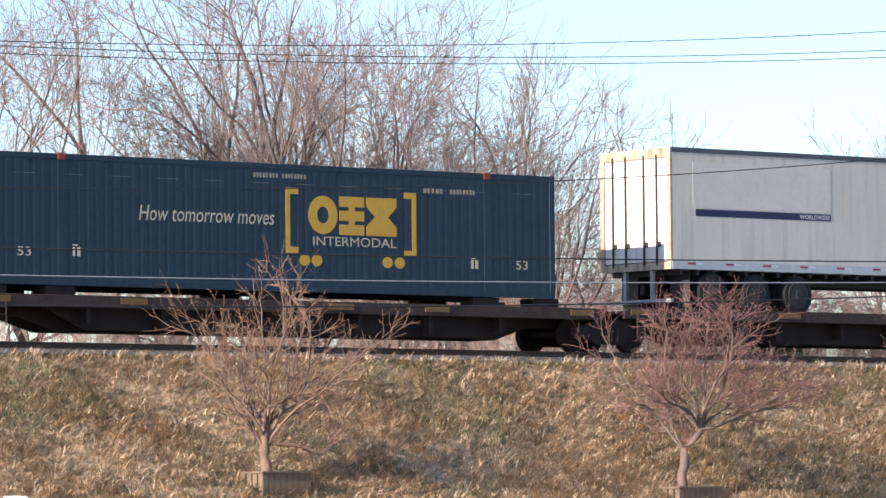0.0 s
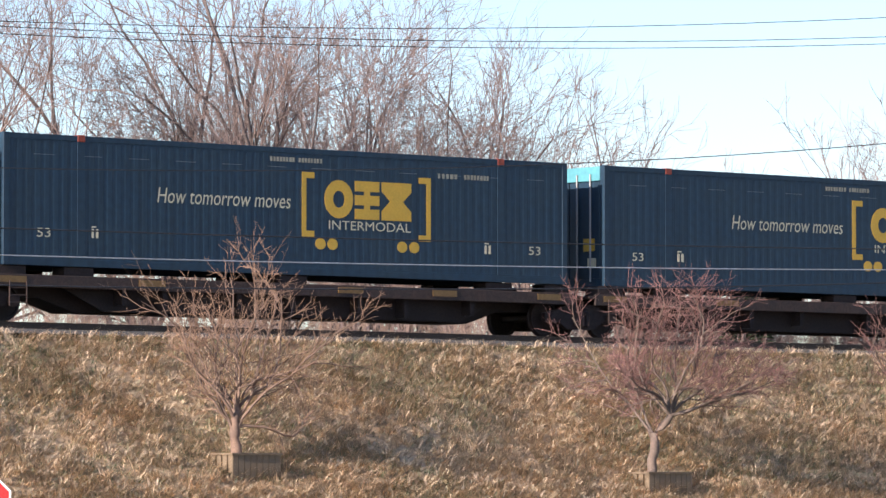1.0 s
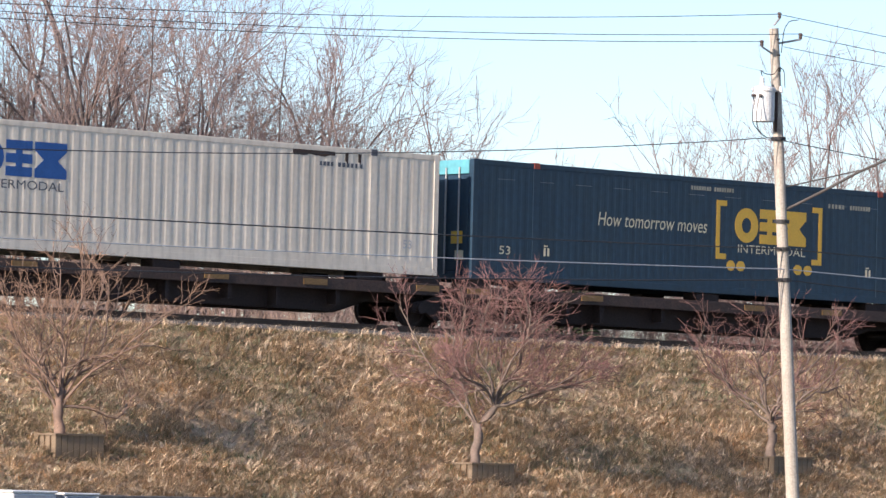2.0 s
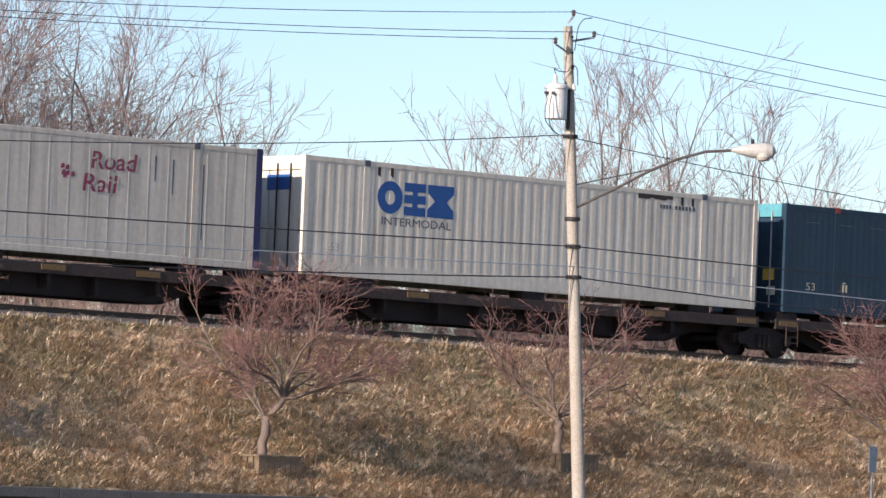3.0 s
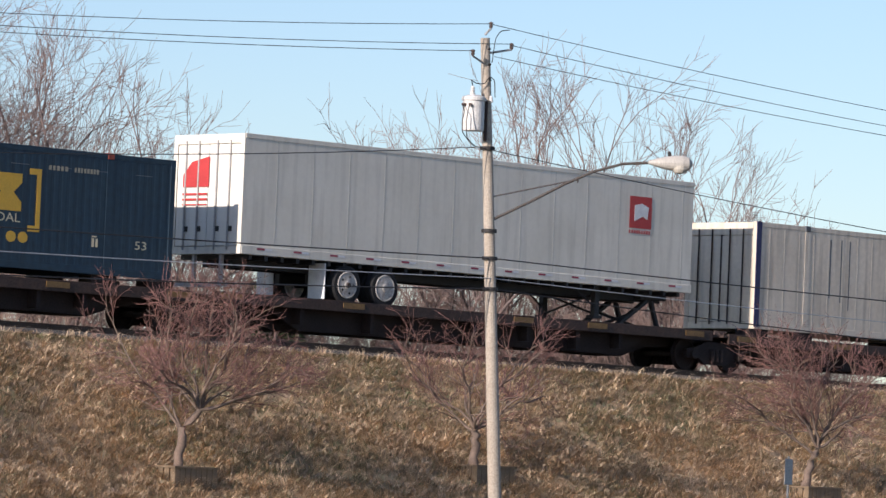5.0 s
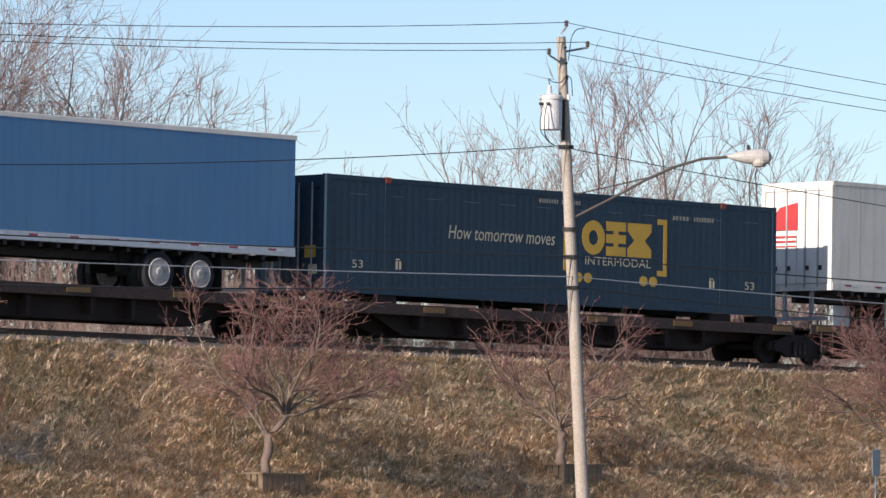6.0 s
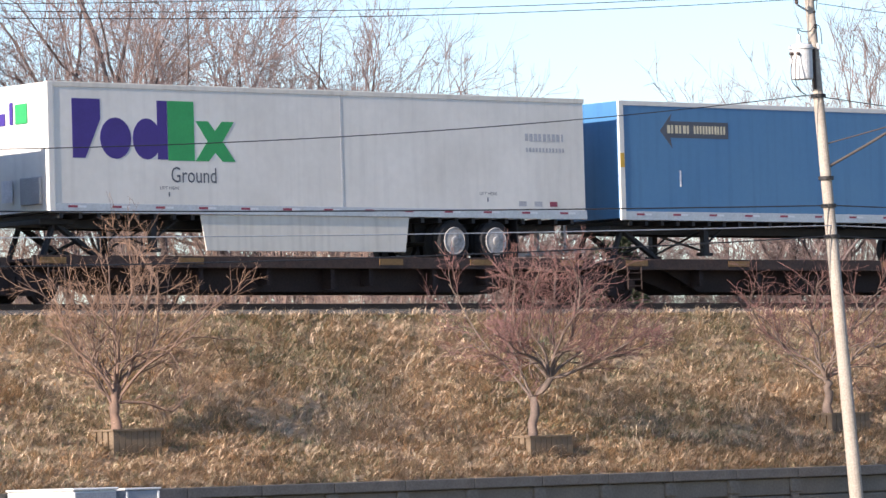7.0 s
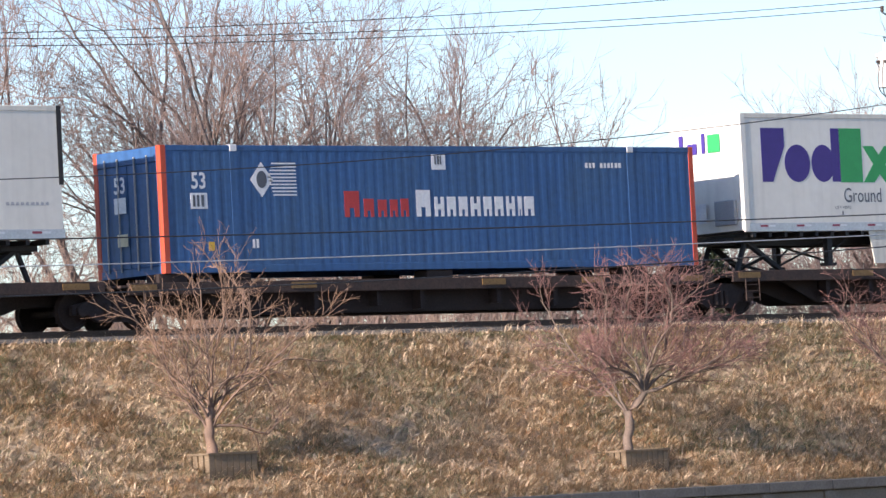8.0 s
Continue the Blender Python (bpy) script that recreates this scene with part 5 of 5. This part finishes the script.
for x, y in ((-0.25, 0.02), (-0.22, -0.13)):
    part("low_bushing", rod(bmesh.new(), (x * 0.9, y * 0.9, 10.40), (x * 1.35, y * 1.35, 10.40), 0.045, 0.03, 10), PORCELAIN, tank)
for z in (10.0, 10.42):
    part("bracket", boxes((0.2, 0.36, -0.08, 0.08, z, z + 0.08)), BLACK, tank)
# added dark strip that deepens the tank's shade on the shaft
part("shade_strip", boxes((pole_x(10.1) - 0.16, pole_x(10.1) - 0.09, -0.12, -0.06, 9.62, 10.52), bevel=0.015), RUST, pole, "dark strip for the tank's shade on the shaft")
part("arrester", rod(bmesh.new(), (pole_x(10.6) - 0.02, -0.18, 10.50), (pole_x(10.6) - 0.02, -0.16, 10.64), 0.045, 0.03, 10), TANK, pole)


def lead(points, radius=0.011):
    """A loose lead through a few bends."""
    p = np.array(points, float)
    k = np.linspace(0, len(p) - 1, 6 * len(p))
    q = np.stack([np.interp(k, np.arange(len(p)), p[:, c]) for c in range(3)], 1)
    for _ in range(4):
        q[1:-1] = (q[:-2] + 2 * q[1:-1] + q[2:]) / 4
    tubes("lead_wire", [(q, np.full(len(q), radius), 5)], CABLE, pole)


tx = pole_x(10.2) - 0.43
lead([(tx - 0.07, -0.02, 10.84), (tx - 0.16, -0.05, 10.98), (tx - 0.02, -0.05, 10.90), (tx + 0.22, -0.1, 10.90), (tx + 0.33, -0.14, 11.08), (tx + 0.50, -0.14, 11.02), (tx + 0.50, -0.17, 10.62)])
lead([(tx - 0.33, 0.02, 10.40), (tx - 0.43, -0.16, 10.24), (tx - 0.50, -0.16, 10.02), (tx - 0.46, -0.14, 9.75), (tx - 0.20, -0.12, 9.56), (tx + 0.02, -0.1, 9.48)])
lead([(tx - 0.29, -0.17, 10.40), (tx - 0.38, -0.2, 10.20), (tx - 0.46, -0.25, 9.95), (tx - 0.38, -0.2, 9.65), (tx - 0.1, -0.14, 9.49)])
lead([(pole_x(11.4) + 0.10, -0.1, 11.4), (pole_x(11.4) + 0.16, -0.12, 11.95), (pole_x(11.4) + 0.32, -0.12, 12.14), (pole_x(11.4) + 0.62, -0.1, 12.19)])
for z in (11.70, 11.35, 11.05, 11.0):
    part("bolt", rod(bmesh.new(), (pole_x(z), -0.15, z), (pole_x(z), 0.0, z), 0.028, sides=8), BLACK, pole)
INS = [(-0.35, 12.27), (0.33, 11.85), (-0.89, 11.60), (-0.62, 9.47), (0.02, 7.0), (0.0, 6.31)]
for x, z in INS[:3]:
    px = pole_x(z - 0.2)
    ins = part("insulator", lathe(bmesh.new(), [(0.02, -0.10), (0.045, -0.07), (0.045, -0.03), (0.03, -0.02), (0.05, 0.0), (0.05, 0.03), (0.02, 0.05)], (0, 0, 0), 12, 'z'), PORCELAIN, pole, at=pose(x, -0.1, z))
    part("insulator_arm", rod(bmesh.new(), (x, -0.1, z - 0.1), (px, 0, z - 0.25), 0.025, sides=6), GALV, pole)
for z in (9.47, 7.0, 6.31, 7.62):
    part("clamp_band", lathe(bmesh.new(), [(0.165, -0.04), (0.175, -0.04), (0.175, 0.04), (0.165, 0.04)], (0, 0, 0), 16, 'z'), BLACK, pole, at=pose(pole_x(z), 0, z))
# lamp bracket towards the street
u = Vector((0.72, -0.69, 0))
def arm_pt(s, z):
    return Vector((pole_x(8.0), 0, 0)) + u * s + Vector((0, 0, z))
bm = bmesh.new()
pts = [(0.1, 7.88), (0.9, 8.30), (1.7, 8.75), (2.33, 9.05), (2.98, 9.25), (3.68, 9.31)]
for (s0, z0), (s1, z1) in zip(pts, pts[1:]):
    rod(bm, arm_pt(s0, z0), arm_pt(s1, z1), 0.032, sides=8)
part("lamp_arm", bm, ARM_STEEL, pole)
bm = bmesh.new()
rod(bm, arm_pt(0.1, 8.40), arm_pt(1.98, 8.86), 0.016, sides=6)
rod(bm, arm_pt(1.98, 8.78), arm_pt(1.98, 8.92), 0.02, sides=6)
part("stay_rod", bm, ARM_STEEL, pole)
lamp = part("lamp_head", lathe(bmesh.new(), [(0.04, 3.88), (0.06, 3.96), (0.10, 4.08), (0.15, 4.28), (0.18, 4.50), (0.185, 4.66), (0.15, 4.80), (0.05, 4.88)], (0, 0, 0), 16), LAMP_GREY, pole, "cobra-head street lamp housing",
            at=Matrix.Translation(arm_pt(-0.33, 9.31)) @ pose(0, 0, 0, 0, 0, math.degrees(math.atan2(u.y, u.x)) - 90))
part("lens", lathe(bmesh.new(), [(0.19, -0.06), (0.18, -0.14), (0.13, -0.21), (0.0, -0.24)], (0, 4.6, 0), 16, 'z'), LENS, lamp)
part("photocell", rod(bmesh.new(), (0, 4.35, 0.14), (0, 4.35, 0.26), 0.04, sides=10), BLACK, lamp)


def wire(material, radius, sides, span=62.0, n=40):
    """Hangs from the pole both ways; each side is (direction, x at the pole, height at the axis, slope, sag curve)."""
    w = tagged(new("overhead_wire"), "thin overhead line sagging between poles", "wire", "overhead lines")
    for s, xa, z, slope, curve in sides:
        xs = [xa + s * span * i / n for i in range(n + 1)]
        tubes("strand", [(np.array([(POLE[0] + x, POLE[1] - 0.1, z + slope * x + curve * x * x) for x in xs]), np.full(n + 1, radius), 5)], material, w)
    return w


wire(CABLE, 0.0085, ((-1, INS[0][0], 12.309, 0.0984, 0.00134), (1, INS[0][0], 12.242, -0.0742, 0.00110)))
wire(CABLE, 0.0085, ((-1, INS[1][0], 11.850, 0.0850, 0.00136), (1, INS[1][0], 11.872, -0.0775, 0.00128)))
wire(CABLE, 0.0085, ((-1, INS[2][0], 11.688, 0.0819, 0.00127), (1, -0.2, 11.533, -0.0693, 0.00124)))
sx_, sz_ = INS[3]
wire(CABLE, 0.011, ((-1, sx_, sz_ + 0.07, 0.113, 0.00182), (1, sx_, sz_ - 0.05, -0.082, 0.00094)))
for z, sag_l, sag_r, material, radius in ((INS[4][1], 0.33, 0.3, CABLE, 0.015), (INS[5][1], 0.75, 0.7, CABLE, 0.015), (6.55, 0.40, 0.4, PALE_CABLE, 0.012)):
    wire(material, radius, ((-1, 0.0, z, 4 * sag_l / 62, 4 * sag_l / 62 ** 2), (1, 0.0, z, -4 * sag_r / 62, 4 * sag_r / 62 ** 2)))

# ------------------------------------------------------------------ street furniture
def spot(az, dist):
    return dist * math.sin(radians(az)), dist * math.cos(radians(az))


sx, sy = spot(33.98, 74)
stop = tagged(new("stop_sign"), "red octagonal road sign with white border on a steel post", "road sign")
oct_ = lambda r: [(r * math.cos(radians(22.5 + 45 * i)), r * math.sin(radians(22.5 + 45 * i))) for i in range(8)]
part("sign_plate", plate(bmesh.new(), oct_(0.41), 0.0, 0.01), SIGN_WHITE, stop)
part("sign_face", plate(bmesh.new(), oct_(0.375), -0.006, 0.004), SIGN_RED, stop)
part("post", boxes((-0.03, 0.03, 0.012, 0.05, -1.7, 0.3)), GALV, stop)
stop.matrix_basis = pose(sx - 0.06, sy, EYE - 0.12, 0, 0, -34)

gx, gy = 80.9 * 1.1275, 80.9
sg = tagged(new("street_sign"), "small grey sign seen from behind on a steel post", "road sign")
part("sign_plate", boxes((-0.23, 0.23, -0.006, 0.006, 0.0, 0.62), bevel=0.003), GALV, sg)
part("post", boxes((0.02, 0.08, 0.012, 0.05, -2.4, 0.68)), GALV, sg)
sg.matrix_basis = pose(gx, gy, EYE + 0.62, 0, 0, 18)

cb = tagged(new("equipment_cabinet"), "white metal roadside cabinet, its shaded side coloured grey", "cabinet")
part("body", boxes((0, 1.05, 0, 2.2, 0, 1.2), bevel=0.02), CABINET, cb)
part("lid", boxes((-0.03, 1.08, -0.03, 2.23, 1.2, 1.25), bevel=0.015), CABINET, cb)
# grey sheet puts the shade of the side turned from the sun into colour
part("shaded_side", boxes((0.03, 1.02, -0.02, 0.0, 0.05, 1.16)), CABINET_GREY, cb, "side face coloured grey for shade")
part("vent_panel", boxes((-0.02, 0.0, 0.2, 0.9, 0.2, 1.1)), SIGN_WHITE, cb)
bm = boxes((-0.025, -0.018, 1.2, 1.26, 0.95, 1.08), (-0.025, -0.018, 1.3, 1.36, 0.95, 1.08))
part("marking", bm, DARK_VINYL, cb)
cb.matrix_basis = pose(57.9, 78.9, 0)
cb = tagged(new("equipment_cabinet"), "grey metal roadside cabinet with pale door edges", "cabinet")
part("body", boxes((0, 0.85, 0, 0.9, 0, 1.18), bevel=0.02), CABINET_GREY, cb)
part("lid", boxes((-0.02, 0.87, -0.02, 0.92, 1.18, 1.22), bevel=0.01), CABINET, cb)
for xe in (0.02, 0.79):
    part("door_edge", boxes((xe, xe + 0.04, -0.02, 0.0, 0.05, 1.15)), CABINET, cb)
cb.matrix_basis = pose(59.15, 78.9, 0)


# ------------------------------------------------------------------ grass and small things on the bank
def blades(name, seed, count, length, width, material, pick, label, flat=0.5, clump=4):
    rng = np.random.default_rng(seed)
    spots = []
    while len(spots) < count // clump:
        x, y = rng.uniform(48, 108), rng.uniform(WALL_Y + 0.12, CREST_Y + 0.5)
        if rng.random() < pick(x, y):
            spots.append((x, y, slope_z(x, y) - 0.02))
    o = np.repeat(np.array(spots), clump, axis=0)
    n = len(o)
    o[:, :2] += rng.normal(0, 0.06 if clump < 6 else 0.035, (n, 2))
    a = rng.uniform(0, 2 * np.pi, n) if clump < 6 else np.repeat(rng.uniform(0, 2 * np.pi, n // clump), clump) + rng.normal(0, 1.0, n)
    d = np.stack([np.cos(a), np.sin(a) - 0.35, np.zeros(n)], 1)
    side = np.stack([-np.sin(a), np.cos(a), np.zeros(n)], 1) * (width * rng.uniform(0.6, 1.3, n) / 2)[:, None]
    L = (length * rng.uniform(0.5, 1.5, n))[:, None]
    h = (rng.uniform(0.25, 1.0, n) * (1 - flat) + 0.2)[:, None]
    up = np.array([[0, 0, 1.0]])
    m1 = o + d * L * 0.35 + up * L * h * 0.6
    m2 = o + d * L * 0.9 + up * L * h * 0.75
    vs = np.stack([o - side, o + side, m1 + side, m1 - side, m2], 1).reshape(-1, 3)
    k = np.arange(n)[:, None] * 5
    tri = np.concatenate([k + np.array([[0, 1, 2]]), k + np.array([[0, 2, 3]]), k + np.array([[3, 2, 4]])], 1).reshape(-1, 3)
    me = bpy.data.meshes.new(name)
    me.vertices.add(len(vs))
    me.vertices.foreach_set("co", vs.ravel())
    me.loops.add(tri.size)
    me.loops.foreach_set("vertex_index", tri.ravel().astype(np.int32))
    me.polygons.add(len(tri))
    me.polygons.foreach_set("loop_start", np.arange(0, tri.size, 3, dtype=np.int32))
    me.polygons.foreach_set("loop_total", np.full(len(tri), 3, dtype=np.int32))
    me.update(calc_edges=True)
    me.materials.append(material)
    return tagged(new(name, me), label, "grass", kind="stuff")


def patch(x, y, sc, off):
    return max(0.0, min(1.0, 0.5 + 1.6 * noise.noise(Vector((x * sc, y * sc, off)))))


blades("dry_grass", 1, 150000, 0.30, 0.013, STRAW, lambda x, y: 0.3 + 0.7 * patch(x, y, 0.5, 1.0), "matted dry brown winter grass on the bank", 0.7)
blades("russet_grass", 5, 56000, 0.27, 0.011, RUSSET, lambda x, y: patch(x, y, 0.42, 5.0) ** 2 * (1.0 if y < 86.5 else 0.3) + (0.5 if y < WALL_Y + 1.6 else 0.0), "russet patches of dead grass on the bank", 0.7)
blades("green_grass", 2, 105000, 0.21, 0.012, GREENERY, lambda x, y: (0.18 + patch(x, y, 0.35, 7.0) ** 2) * (0.5 + 0.9 * max(0.0, (y - 85.0) / 3)), "patches of low green grass on the bank", 0.5)
blades("pale_grass", 3, 80000, 0.31, 0.012, PALE_STRAW, lambda x, y: 0.12 + 0.88 * patch(x, y, 0.8, 3.0) ** 2 if y > WALL_Y + 1.2 else 1.0, "pale dead grass tufts on the bank", 0.5, clump=7)
blades("grass_tufts", 6, 60000, 0.36, 0.013, STRAW, lambda x, y: 0.25 + 0.75 * patch(x, y, 1.1, 11.0) ** 2 + (0.2 if y > CREST_Y - 0.25 else 0.0), "coarse bent tufts of dry grass on the bank", 0.35, clump=9)


def on_bank(x, y, up=0.0):
    return pose(x, y, slope_z(x, y) + up)


for i, (x, y, r) in enumerate(((70.05, 86.3, 0.07), (83.0, 86.0, 0.06), (65.9, 87.4, 0.06), (76.8, 83.7, 0.05), (88.5, 84.6, 0.06))):
    bm = bmesh.new()
    bmesh.ops.create_icosphere(bm, subdivisions=2, radius=r)
    for v in bm.verts:
        v.co *= 1 + 0.35 * noise.noise(v.co * 14 + Vector((i, 0, 0)))
        v.co.z *= 0.7
    tagged(part("stone", bm, ROCK, at=on_bank(x, y, 0.03)), "small pale stone lying in the bank grass", "stone", "stones on the bank")


rngs = np.random.default_rng(8)
for x, y, L in ((91.0, 84.0, 1.3), (63.6, 83.0, 0.8), (73.0, 85.6, 0.7), (79.6, 84.2, 0.9)):
    a = rngs.uniform(0, 6.28)
    p0, _ = grow(rngs, (0, 0, 0.02), np.array([math.cos(a), math.sin(a) * 0.4, 0.18]), L, 0.02, 6, 0.15, 0.0)
    st = tagged(new("fallen_branch"), "pale fallen branch lying in the bank grass", "branch", "fallen branches")
    tubes("stem", [(p0, np.linspace(0.022, 0.008, 6), 5)], PALE_STRAW, st)
    p1, _ = grow(rngs, p0[3], np.array([math.cos(a + 0.7), math.sin(a + 0.7), 0.3]), L * 0.4, 0.01, 4, 0.15, 0.0)
    tubes("side_twig", [(p1, np.linspace(0.012, 0.005, 4), 4)], PALE_STRAW, st)
    st.matrix_basis = on_bank(x, y, 0.03)


# ------------------------------------------------------------------ what moves
def motions():
    tilt = math.degrees(GRADE)
    for e, x0 in UNITS:
        rows = []
        for k in range(17):
            t = k * 0.5
            x = x0 + SPEED * t + SLOWING * t * t / 2
            rows.append((t, pose(x, TRACK_Y, LOAD_Z + fall(x), 0, tilt, 0)))
        walk(e, rows)
    # the wheels roll without slipping
    for w, xc, z in WHEELSETS:
        rows = []
        for k in range(241):
            t = k / 30
            s = SPEED * t + SLOWING * t * t / 2
            rows.append((t, pose(xc, 0, z) @ Matrix.Rotation(s / 0.43, 4, 'Y')))
        walk(w, rows)


motions()
